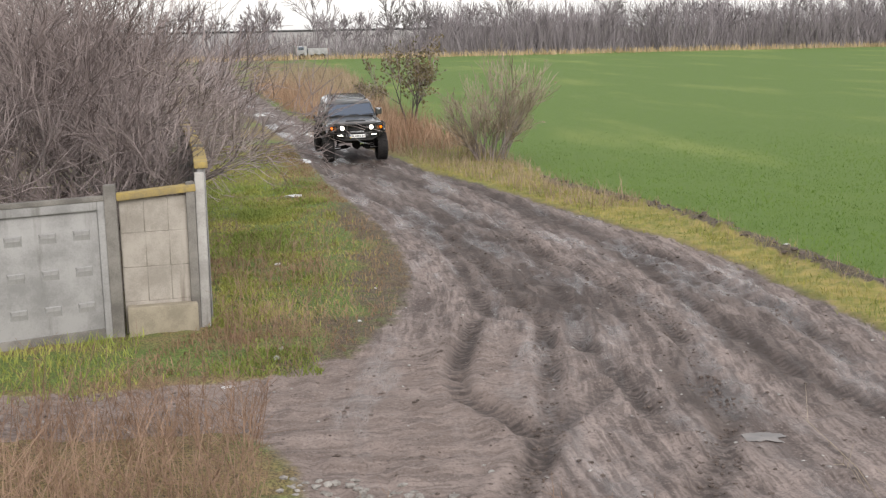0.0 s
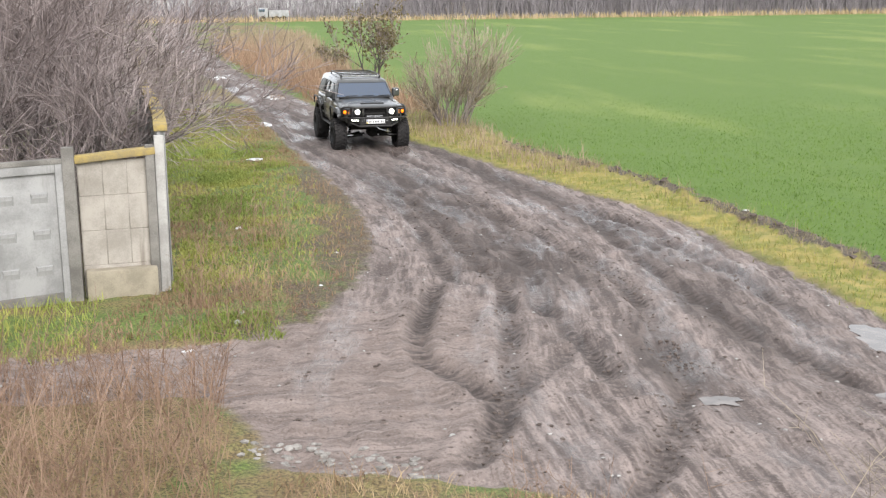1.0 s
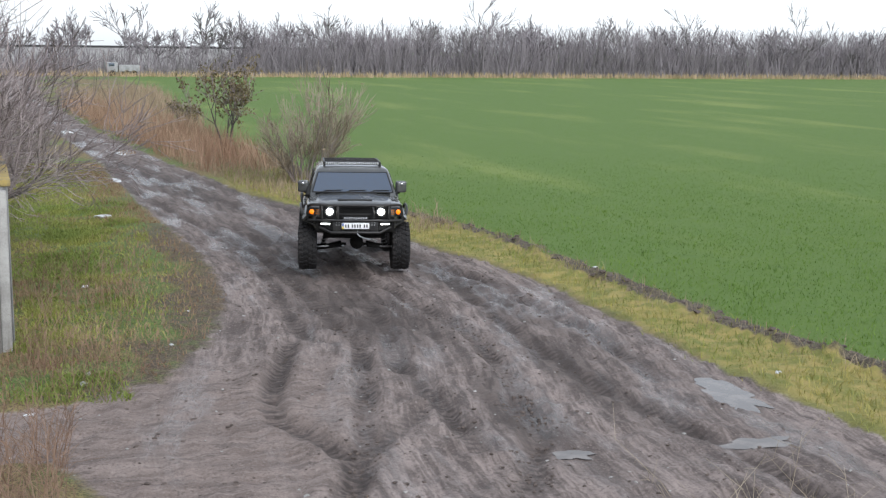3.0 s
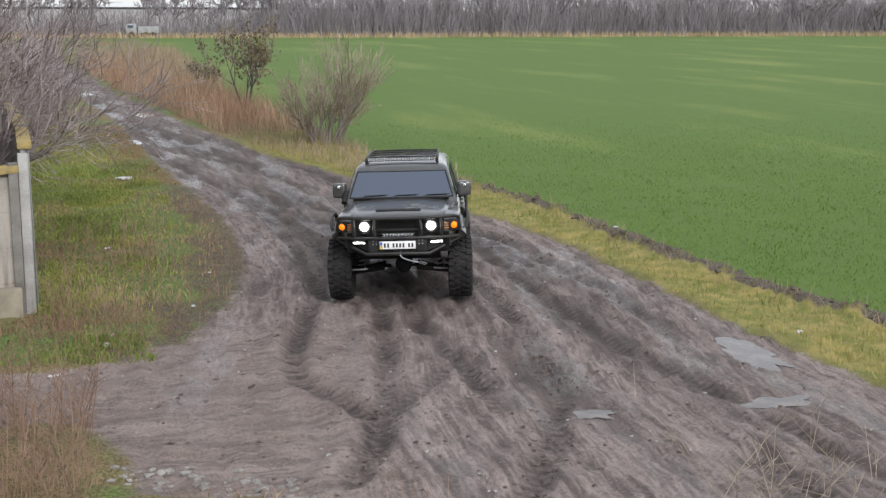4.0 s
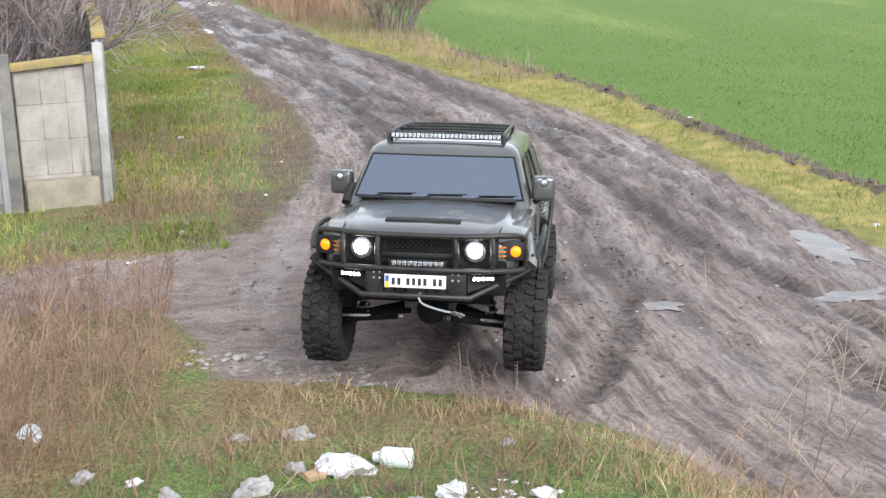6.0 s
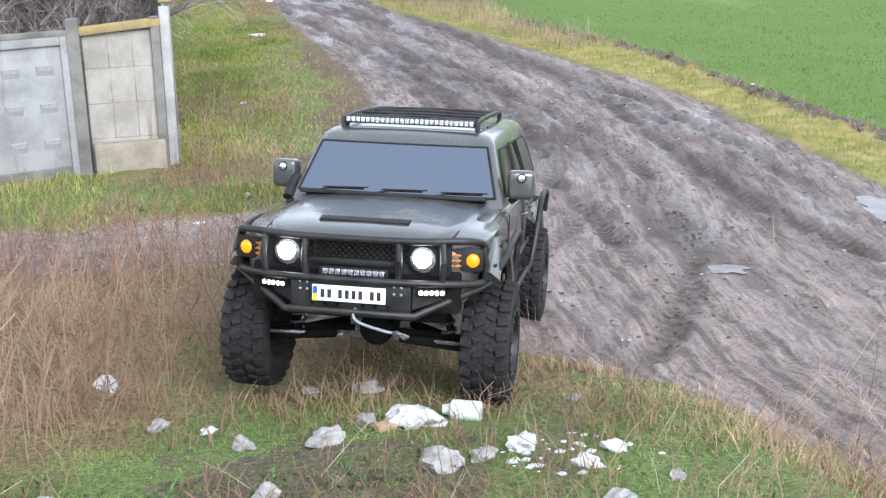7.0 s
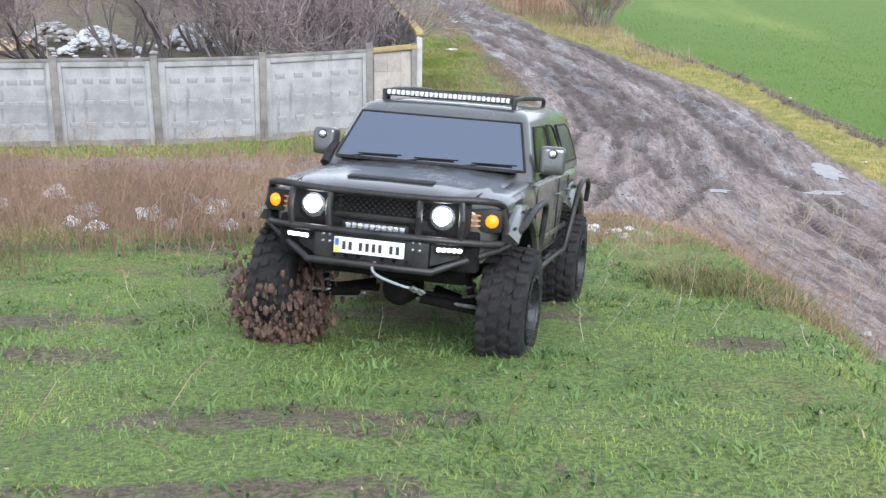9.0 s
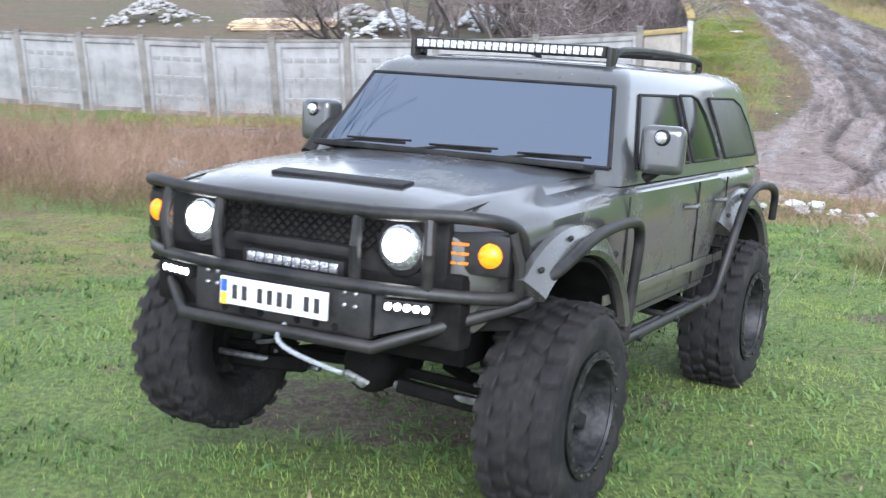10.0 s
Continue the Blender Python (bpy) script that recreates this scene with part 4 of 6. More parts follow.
# leafless trees behind the fence
for at, seed, stems, ln, rad, lean, lab in (((-3.2, 20.4), 11, 7, 1.95, 0.05, 0.48, "leafless grey shrubby tree leaning over the fence"),
                                            ((-5.9, 20.0), 12, 5, 2.3, 0.06, 0.5, "leafless grey tree with spreading twigs behind the fence"),
                                            ((-8.2, 21.8), 13, 1, 2.3, 0.16, 0.12, "dark-trunked leafless tree behind the fence"),
                                            ((-3.3, 24.5), 14, 8, 2.35, 0.06, 0.5, "leafless grey tree overhanging the track"),
                                            ((-4.6, 30.5), 15, 7, 2.5, 0.065, 0.6, "leafless grey tree overhanging the track"),
                                            ((-4.2, 27.4), 25, 7, 2.45, 0.06, 0.6, "leafless grey tree overhanging the track"),
                                            ((-5.2, 38.5), 16, 6, 3.1, 0.07, 0.6, "leafless grey tree behind the side fence"),
                                            ((-11.5, 22.0), 17, 2, 2.0, 0.12, 0.7, "old leafless tree with a leaning dark trunk"),
                                            ((-6.8, 25.5), 18, 6, 2.9, 0.07, 0.5, "leafless grey tree with dense twigs"),
                                            ((-9.0, 30.5), 19, 5, 3.0, 0.08, 0.5, "leafless grey tree in the yard"),
                                            ((-4.7, 22.8), 22, 7, 2.4, 0.05, 0.6, "leafless grey shrubby tree with dense twigs"),
                                            ((-7.6, 28.0), 23, 6, 2.9, 0.06, 0.6, "leafless grey shrubby tree with dense twigs"),
                                            ((-10.5, 26.0), 24, 5, 2.1, 0.07, 0.6, "leafless grey tree with dense twigs")):
    tree("bare_tree", at, seed, stems, ln, rad, 5 if stems < 3 else 4, 0.62, 4 if stems > 2 else 4, lab, "tree", 0.06, 0.32, lean, BARK_DARK if stems < 3 else BARK, TWIG, 0.006, "leafless trees behind the fence")
# a bare tree behind the viewer, mirrored in the windscreen
tree("bare_tree", (-6.2, -11.8), 31, 2, 4.2, 0.15, 5, 0.6, 4, "leafless tree standing on top of the bank", "tree", 0.07, 0.25, 0.45, BARK_DARK, TWIG, 0.008)
# withered leaves and straw bits lying in the lawn
gx, gy = scatter(2600, -9, 6, -11, 8.5, lambda x, y: (x < BANK_EDGE(y)) & patchy(x, y, 0.7, -0.1, 41.0))
blades("fallen_leaves", gx, gy, 0.02, 0.035, 0.012, 2.4, STRAW_DULL, "withered tan leaves and bits lying in the grass", "leaves", 0.9)
gx, gy = scatter(14000, -2.2, 4.8, 4.0, 10.0, lambda x, y: (x < BANK_EDGE(y) + 0.1) & patchy(x, y, 0.8, 0.0, 53.0, 0.15))
blades("dry_grass", gx, gy, 0.06, 0.22, 0.004, 1.5, RUSSET, "dry matted grass among the rubble")
wx, wy = scatter(260, -1.5, 4.6, 4.0, 9.6, lambda x, y: (x < BANK_EDGE(y) + 0.1) & patchy(x, y, 0.8, 0.1, 55.0))
weeds("dry_weeds", wx, wy, 0.15, 0.45, REDWEED, "low dry weeds among the rubble", 6, 0.0035)
gx, gy = scatter(9000, 7, 12, 8, 36, lambda x, y: (np.abs(x - FIELD(y) - 0.05) < 0.5) & patchy(x, y, 1.4, 0.05, 43.0, 0.1))
blades("furrow_grass", gx, gy, 0.05, 0.16, 0.006, 1.1, YELLOW, "tufts of grass growing through the furrow")
wx, wy = scatter(1100, -14, -6.0, 0.5, 4.5, lambda x, y: patchy(x, y, 0.5, -0.15, 77.0))
weeds("dead_brush", wx, wy, 0.2, 0.5, LEAF_BROWN, "low dark tangle of dead brush on the slope", 6, 0.004, "brush", 0.5)


def run_over_bush(at, tall=1.0):
    """A dead bush of thin stems, built about its own foot."""
    segs = []
    for i in range(60):
        a, d = rng.uniform(0, 6.28), rng.uniform(0, 0.5)
        p = np.array([d * math.cos(a), d * math.sin(a) * 0.8, -0.04])
        h = rng.uniform(0.4, 1.3) * tall
        q = p + np.array([p[0] * 0.5 + rng.normal(0, 0.24), p[1] * 0.4 + rng.normal(0, 0.24), h])
        segs.append((*p, *q, 0.0045, 0.002))
        for k in range(14):
            f = rng.uniform(0.15, 0.97)
            e = p + (q - p) * f
            segs.append((*e, *(e + np.array([*rng.normal(0, 0.15, 2), rng.uniform(0.02, 0.22)])), 0.003, 0.0015))
    ob = tagged(new("dead_bush", stick_mesh("dead_bush", segs, DRYBUSH)), "russet dead bush that the vehicle drives over", "bush", kind="stuff")
    z = float(height(np.array([at[0]]), np.array([at[1]]))[0][0])
    return ob, at[0], at[1], z


CRUSHED = [run_over_bush((-2.0, -0.75), 0.85), run_over_bush((-2.2, 0.5), 0.95), run_over_bush((-1.95, 1.3), 1.1)]

# ---- the far edge of the field ----


def woods():
    r = np.random.default_rng(21)
    stock = []
    for i in range(7):
        segs = []
        grow(r, (0, 0, -0.2), (r.normal(0, 0.08), 0, 1), r.uniform(2.6, 3.6), 0.13, 4, 0.5, 3, segs, 0.05, 0.22)
        stock.append(np.array(segs)[:, 1:])
    rows = []
    for i in range(330):
        s = stock[int(r.integers(0, 7))].copy()
        a, k = r.uniform(0, 6.28), r.uniform(0.75, 1.25)
        x, y = r.uniform(-95, 240), r.uniform(199, 232)
        if x < 30 and r.uniform() < 0.45:
            continue
        c, si = math.cos(a), math.sin(a)
        for o in (0, 3):
            px, py = s[:, o].copy(), s[:, o + 1].copy()
            s[:, o], s[:, o + 1], s[:, o + 2] = x + k * (c * px - si * py), y + k * (si * px + c * py), k * s[:, o + 2]
        s[:, 6:8] = np.maximum(s[:, 6:8] * k, 0.05)
        rows.append(s)
    ob = new("woods", stick_mesh("woods", np.concatenate(rows), HAZED_TWIG))
    tagged(ob, "grey leafless belt of woodland behind the field, paled as by haze", "woods", kind="stuff")
    n = 42000
    x, y = r.uniform(-100, 245, n), r.uniform(198, 226, n)
    k = (x > 20) | (r.uniform(0, 1, n) < 0.4)
    x, y = x[k], y[k]
    h = (1.2 + 8.0 * r.uniform(0, 1, len(x)) ** 1.6) * np.where(x > 25, 1.0, 0.5)
    d = r.normal(0, 0.32, (len(x), 2))
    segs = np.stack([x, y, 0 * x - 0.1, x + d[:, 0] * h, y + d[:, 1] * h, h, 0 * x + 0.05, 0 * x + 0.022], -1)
    tagged(new("undergrowth", stick_mesh("undergrowth", segs, HAZED_TWIG)), "dense grey undergrowth along the woods' edge, paled as by haze", "undergrowth", kind="stuff")


woods()
for i, (x, y, k) in enumerate(((-12, 196, 4.4), (-4, 197, 3.0), (6, 195, 3.6), (16, 196, 3.3), (21, 198, 3.0), (38, 196, 3.4), (64, 197, 3.9), (90, 197, 3.7), (104, 199, 3.4), (126, 198, 3.8), (150, 199, 3.6), (171, 199, 3.5))):
    tree("tall_tree", (x, y), 40 + i, 1, k * 1.25, 0.2, 4, 0.5, 3, "tall leafless tree standing out above the woods", "tree", 0.05, 0.25, 0.12, HAZED_TWIG, HAZED_TWIG, 0.045, "tall trees at the field edge")
gx, gy = scatter(9000, -20, 230, 186, 194)
blades("straw_edge", gx, gy, 0.4, 1.1, 0.05, 0.5, STRAW, "strip of pale dead grass along the field's far edge", "grass", 0.2)

EMBANK = worn("grey_embankment_turf", (0.17, 0.165, 0.16), (0.27, 0.26, 0.25), 0.4, 0.95, fine=3.0)
bm = loft([[(-260, 262, -0.2), (-260, 270, 4.3), (-260, 276, 4.3), (-260, 285, -0.2)], [(58, 262, -0.2), (58, 270, 4.3), (58, 276, 4.3), (58, 285, -0.2)], [(110, 262, -0.2), (110, 266, 1.0), (110, 276, 1.0), (110, 285, -0.2)]])
tagged(part("embankment", bm, EMBANK, smooth=False), "low grey railway embankment behind the trees", "embankment", kind="structure")
rail = block((310, 0.3, 0.55), (-98, 271, 4.5), 0.02)
tagged(part("parapet", rail, BLACK), "dark railing line on top of the embankment", "railing", kind="structure")
# a white lorry parked by the far bend
WHITE = worn("dirty_white_paint", (0.2, 0.2, 0.2), (0.34, 0.34, 0.335), 1.5, 0.6)
RUSTY = worn("rusty_red_sheet", (0.2, 0.08, 0.05), (0.34, 0.17, 0.12), 2.0, 0.85)
lorry = tagged(new("lorry"), "old dirty white lorry parked beyond the reeds", "truck")
part("cab", block((1.7, 1.9, 1.5), (-1.6, 0, 1.35), 0.12), WHITE, lorry)
part("windscreen", block((0.9, 1.94, 0.5), (-1.7, 0, 1.75), 0.04), TINT, lorry)
part("cargo_bed", block((3.2, 2.0, 1.0), (1.0, 0, 1.2), 0.05), WHITE, lorry)
part("tailgate", block((0.08, 1.9, 0.8), (2.64, 0, 1.2), 0.02), RUSTY, lorry)
for x in (-1.6, 0.6, 1.7):
    for y in (-0.9, 0.9):
        b = spin([(0.2, -0.12), (0.42, -0.12), (0.45, 0), (0.42, 0.12), (0.2, 0.12)], 16)
        bmesh.ops.transform(b, matrix=pose(x, y, 0.45, 0, 0, 90), verts=b.verts)
        part("wheel", b, RUBBER, lorry)
lorry.matrix_basis = pose(3.6, 193, 0, 0, 0, 10)

# ---- stones and litter on the bank, junk in the yard ----
STONE = worn("pale_broken_concrete", (0.2, 0.193, 0.18), (0.37, 0.36, 0.345), 9.0, 0.95, bump=0.6)
CRUSHED_STONE = worn("crushed_pale_stone", (0.13, 0.12, 0.108), (0.3, 0.285, 0.265), 7.0, 0.95, bump=0.5)
BAG = worn("white_plastic_bag", (0.4, 0.41, 0.42), (0.58, 0.58, 0.58), 20.0, 0.45, bump=0.3)
PLASTIC = worn("milky_plastic", (0.55, 0.63, 0.62), (0.66, 0.72, 0.7), 9.0, 0.35, bump=0.1)
CARD = worn("wet_cardboard", (0.3, 0.2, 0.11), (0.42, 0.3, 0.18), 9.0, 0.9)
PLANK = worn("raw_timber", (0.45, 0.33, 0.2), (0.6, 0.47, 0.31), 3.0, 0.8)
DIRTCLOD = worn("mud_clod", (0.055, 0.042, 0.036), (0.12, 0.095, 0.082), 14.0, 0.95, bump=0.6)


def lump(seed, size, sub=3, jag=0.6):
    bm = bmesh.new()
    bmesh.ops.create_icosphere(bm, subdivisions=sub, radius=1)
    for v in bm.verts:
        n = noise.noise(v.co * 1.3 + Vector((seed * 7.1, 0, 0))) + 0.5 * noise.noise(v.co * 3.1 + Vector((0, seed * 3.3, 0)))
        v.co = v.co * (1 + jag * n)
        v.co = Vector((v.co.x * size[0], v.co.y * size[1], max(v.co.z, -0.45) * size[2]))
    return bm


def place(name, bm, mat, x, y, turn, label, category, group="", sink=0.0):
    z = float(ground_z(np.array([x]), np.array([y]))[0])
    ob = part(name, bm, mat, None, label, at=pose(x, y, z + sink, 0, 0, turn), angle=30)
    return tagged(ob, label, category, group)


for i, (x, y, s) in enumerate(((0.6, 8.3, 0.13), (0.2, 7.2, 0.16), (-0.95, 7.9, 0.11), (-0.35, 7.3, 0.10), (0.15, 8.4, 0.08), (1.75, 5.6, 0.11), (2.2, 5.9, 0.08), (-0.2, 6.2, 0.12),
                               (0.86, 6.4, 0.17), (1.15, 6.5, 0.1), (-1.5, 6.3, 0.12), (-0.5, 5.6, 0.10), (0.5, 7.5, 0.09), (2.1, 7.8, 0.07), (-2.6, 7.2, 0.1), (1.82, 10.93, 0.045), (-0.3, 15.4, 0.08), (1.6, 5.0, 0.07),
                               (4.9, 3.4, 0.09), (-0.25, 15.9, 0.06))):
    place("rubble_stone", lump(i + 1, (s * 0.8, s * 0.62, s * 0.5)), STONE, x, y, 40 * i, "pale broken concrete rubble in the grass", "stone", "rubble stones", s * 0.18)
for i, (x, y, s) in enumerate(((0.83, 7.4, 0.22), (1.45, 6.7, 0.15), (2.0, 6.5, 0.10), (-0.6, 7.7, 0.07), (-1.45, 9.0, 0.16), (1.75, 6.25, 0.10), (-2.0, 4.0, 0.13), (-3.3, 4.6, 0.14))):
    place("plastic_bag", lump(i + 31, (s * 0.8, s * 0.56, s * 0.42), 3, 0.8), BAG, x, y, 70 * i, "crumpled white plastic bag lying on the bank", "bag", "plastic bags", s * 0.12)
for i, (x, y, s) in enumerate(((-4.2, 8.5, 0.2), (-5.2, 8.9, 0.22), (-3.4, 8.7, 0.15), (-6.3, 8.4, 0.2), (-7.6, 8.8, 0.22), (-9.5, 9.4, 0.3), (-11.6, 9.0, 0.3), (-8.7, 11.0, 0.22), (-5.9, 10.3, 0.2), (-4.6, 6.6, 0.14), (-5.6, 7.0, 0.16), (-6.7, 6.4, 0.15), (-3.9, 7.2, 0.13), (-7.4, 7.3, 0.16))):
    place("rubbish_sack", lump(i + 51, (s * 1.25, s, s * 0.9), 3, 0.6), BAG if i % 2 else STONE, x, y, 50 * i, "pale rubbish heaped among the weeds", "rubbish", "rubbish in the weeds", s * 0.15)
px, py = scatter(75, 1.2, 2.3, 6.0, 7.0, lambda x, y: np.hypot((x - 1.7) / 0.5, (y - 6.5) / 0.4) < 1 + rng.normal(0, 0.2, len(x)))
SCRAPS = (px, py)
can = loft([[(r * math.cos(a * math.pi / 8), yy, r * math.sin(a * math.pi / 8)) for a in range(16)] for yy, r in ((-0.13, 0.06), (-0.12, 0.075), (0.08, 0.075), (0.11, 0.04), (0.15, 0.035))])
place("canister", can, PLASTIC, 1.2, 7.5, 70, "milky plastic canister lying on its side", "canister", sink=0.06)
place("cardboard_scrap", block((0.14, 0.1, 0.05), (0, 0, 0.02), 0.01), CARD, 0.62, 7.3, 20, "wet brown cardboard scrap on the grass", "cardboard")
for i, (x, y, s) in enumerate(((0.0, 31.0, 0.22), (8.75, 13.75, 0.07), (-0.35, 22.0, 0.09), (0.9, 17.2, 0.06), (1.3, 19.6, 0.05), (9.6, 22.0, 0.06), (-0.9, 14.4, 0.08))):
    place("litter", lump(i + 71, (s, s * 0.6, s * 0.25), 2, 0.5), BAG, x, y, 33 * i, "scrap of white litter on the grass", "litter", "scraps of litter", s * 0.05)


def pebbles(name, x, y, lo, hi, mat, label, category, lift=0.0):
    """Many small stones in one object."""
    z = ground_z(x, y) + lift
    bm0 = bmesh.new()
    bmesh.ops.create_icosphere(bm0, subdivisions=1, radius=1)
    base = np.array([v.co[:] for v in bm0.verts])
    faces = np.array([[v.index for v in f.verts] for f in bm0.faces])
    bm0.free()
    n = len(x)
    s = rng.uniform(lo, hi, n)[:, None, None]
    co = base[None] * (1 + rng.uniform(-0.3, 0.3, (n, len(base), 1))) * s * np.array([1.2, 0.9, 0.6])
    co += np.stack([x, y, z], -1)[:, None, :]
    fa = (np.arange(n) * len(base))[:, None, None] + faces[None]
    return strips(co.reshape(-1, 3).tolist(), fa.reshape(-1, 3).tolist(), name, mat, label, category)


px, py = scatter(300, -0.3, 1.6, 9.7, 11.1, lambda x, y: np.hypot((x - 0.7) / 0.95, (y - 10.5 + 0.55 * (x - 0.7)) / 0.38) < 1 + rng.normal(0, 0.15, len(x)))
pebbles("gravel", px, py, 0.008, 0.05, CRUSHED_STONE, "pale crushed rubble at the edge of the track", "gravel")
pebbles("torn_litter", *SCRAPS, 0.008, 0.038, BAG, "torn scraps of white litter in the grass", "litter")
px, py = scatter(1500, -3, 8.2, 9.5, 26, lambda x, y: (x > ROAD_L(y)) & (x < ROAD_R(y)))
pebbles("mud_crumbs", px, py, 0.006, 0.028, DIRTCLOD, "small dark crumbs of mud on the track", "mud")
px, py = scatter(260, -3, 8.2, 9.5, 24, lambda x, y: (x > ROAD_L(y)) & (x < ROAD_R(y)))
pebbles("track_stones", px, py, 0.008, 0.024, STONE, "small pale stones pressed into the track", "gravel")
px, py = scatter(2600, 7, 11.5, 8, 34, lambda x, y: (np.abs(x - FIELD(y) - 0.1) < 0.3) & patchy(x, y, 0.8, -0.15, 47.0))
pebbles("furrow_clods", px, py, 0.02, 0.075, DIRTCLOD, "dark clods of ploughed earth along the field edge", "earth")
for i, (line, w) in enumerate(((TRACKS[2], 0.1), (TRACKS[3], 0.12))):
    p = np.array(line)
    t = rng.uniform(0, len(p) - 1.001, 420)
    k = t.astype(int)
    q = p[k] + (p[k + 1] - p[k]) * (t - k)[:, None] + rng.normal(0, w, (420, 2))
    m = (q[:, 1] > 9.4) & (q[:, 1] < 26)
    pebbles("tread_clods", q[m, 0], q[m, 1], 0.008, 0.028, DIRTCLOD, "dark clods churned up along a wheel rut", "mud")

# water lying in the ruts
WATER = Nodes("muddy_puddle_water")
WATER = WATER.done(WATER.mix(WATER.ramp(WATER.noise(3.0), 0.4, 0.7), (0.10, 0.085, 0.075), (0.17, 0.145, 0.128)), 0.05, 0.0, 0.5)
for i, (x, y, a, b) in enumerate(PUDDLES):
    bm = bmesh.new()
    ring = []
    for k in range(48):
        t = 2 * math.pi * k / 48
        f = 1.0 + 0.55 * noise.noise((math.cos(t) * 1.6 + i * 5, math.sin(t) * 1.6, 0.3)) + 0.3 * noise.noise((math.cos(t) * 5 + i, math.sin(t) * 5, 2.3))
        ring.append(bm.verts.new((a * f * math.cos(t), b * f * math.sin(t), 0)))
    bm.faces.new(ring)
    ob = part("puddle", bm, WATER, None, "shallow muddy puddle mirroring the grey sky", smooth=False, at=pose(x, y, -0.018))
    tagged(ob, "", "puddle", "puddles in the track")

# the yard behind the fence
for i, (x, y, sx, sz) in enumerate(((-12.5, 30.0, 1.3, 0.9), (-14.6, 32.0, 1.5, 0.8), (-9.6, 32.0, 1.0, 0.8), (-24, 33, 1.8, 0.9))):
    n = 170
    dx, dy = rng.normal(0, sx * 0.55, n), rng.normal(0, sx * 0.45, n)
    ob = pebbles("debris_mound", x + dx, y + dy, 0.06, 0.18, BAG if i % 2 == 0 else STONE, "white mound of broken rubble in the yard", "rubble", sz * np.exp(-(dx ** 2 + dy ** 2) / (sx * 0.7) ** 2))
stack = tagged(new("plank_stack"), "stack of raw timber planks lying in the yard", "timber")
stack.matrix_basis = pose(-17.5, 31, 0, 0, 0, 6)
for i in range(4):
    for j in range(5):
        part("plank", block((3.6 + 0.3 * ((i * 3 + j) % 3), 0.22, 0.07), (0.1 * ((i + 2 * j) % 4), 0.26 * j - 0.5, 0.12 + 0.08 * i), 0.006, (0, 0, (i * 2 + j) % 3 - 1), seg=1), PLANK, stack)
hut = tagged(new("yard_shed"), "low grey shed at the back of the yard", "shed")
hut.matrix_basis = pose(-16, 52, 0, 0, 0, 12)
part("wall", block((6, 4, 2.6), (0, 0, 1.3), 0.03), CONCRETE_OLD, hut)
part("roof", block((6.5, 4.5, 0.18), (0, 0, 2.7), 0.03, (4, 0, 0)), EMBANK, hut)
part("door", block((1.0, 0.08, 2.0), (1.2, -2.03, 1.0), 0.01), BLACK, hut)

# ---- the off-road vehicle; its nose points along -y, z up from the ground ----
WHEEL_R, WHEEL_Z, AXLE_F, AXLE_R, TRACK = 0.46, 0.49, -1.41, 1.36, 0.90


def arch(y, sill):
    """Underside of the body: the sill, lifted over both wheels."""
    z = sill
    for c in (AXLE_F, AXLE_R):
        d = abs(y - c)
        if d < 0.62:
            z = max(z, 0.60 + math.sqrt(max(0.62 ** 2 - d * d, 0)) * 0.86)
    return z


def lerp(v, pts):
    return float(np.interp(v, [p[0] for p in pts], [p[1] for p in pts]))


def hull():
    rings = []
    ys = [-2.03, -2.0, -1.96] + list(np.arange(-1.92, 2.06, 0.045)) + [2.08, 2.12, 2.14]
    for y in ys:
        zb = arch(y, lerp(y, [(-2.05, 0.95), (-1.9, 0.82), (-0.7, 0.74), (0.8, 0.74), (1.9, 0.82), (2.15, 0.9)]))
        top = lerp(y, [(-2.03, 1.31), (-2.0, 1.345), (-1.93, 1.375), (-1.8, 1.40), (-1.3, 1.445), (-0.8, 1.475), (-0.5, 1.46), (2.0, 1.44), (2.12, 1.38), (2.14, 1.33)])
        sh = lerp(y, [(-2.03, 1.27), (-1.95, 1.31), (-1.7, 1.345), (-0.8, 1.385), (2.0, 1.39), (2.14, 1.3)])
        w = lerp(y, [(-2.03, 0.70), (-1.98, 0.78), (-1.85, 0.86), (-1.6, 0.905), (-0.7, 0.925), (1.6, 0.925), (2.0, 0.88), (2.14, 0.78)])
        zb = min(zb, sh - 0.10)
        half = [(0, zb), (w - 0.10, zb), (w - 0.03, zb + 0.015)]
        for f in (0.12, 0.4, 0.65, 0.85):
            z = zb + (sh - zb) * f
            half.append((w - 0.03 + 0.035 * math.sin(math.pi * min(1, f * 0.75)), z))
        half += [(w - 0.012, sh - 0.02), (w - 0.05, sh + 0.008), (w - 0.16, sh + 0.022), (w - 0.2, sh + 0.022 + (top - sh) * 0.45),
                 (w - 0.27, top - 0.012), (w * 0.45, top + 0.004), (0, top + 0.008)]
        ring = [(x, y, z) for x, z in half] + [(-x, y, z) for x, z in half[-2:0:-1]]
        rings.append(ring)
    return loft(rings)


def cabin_ring(z, y0, y1, w, r, bow=0.04, taper=0.0):
    """A rounded rectangle in the plan; the front bows forward, the back end may be narrower."""
    out, n = [], 6
    for cx, cy, a0 in ((w - r, y0 + r, -90), (w - r - taper, y1 - r, 0), (-(w - r - taper), y1 - r, 90), (-(w - r), y0 + r, 180)):
        for i in range(n):
            a = radians(a0 + 90 * i / (n - 1))
            out.append([cx + r * math.cos(a), cy + r * math.sin(a), z])
    # points between the two front corners, bowed
    f = [[-(w - r) + 2 * (w - r) * (i + 1) / 6, y0 - bow * math.sin(math.pi * (i + 1) / 6), z] for i in range(5)]
    return out + f


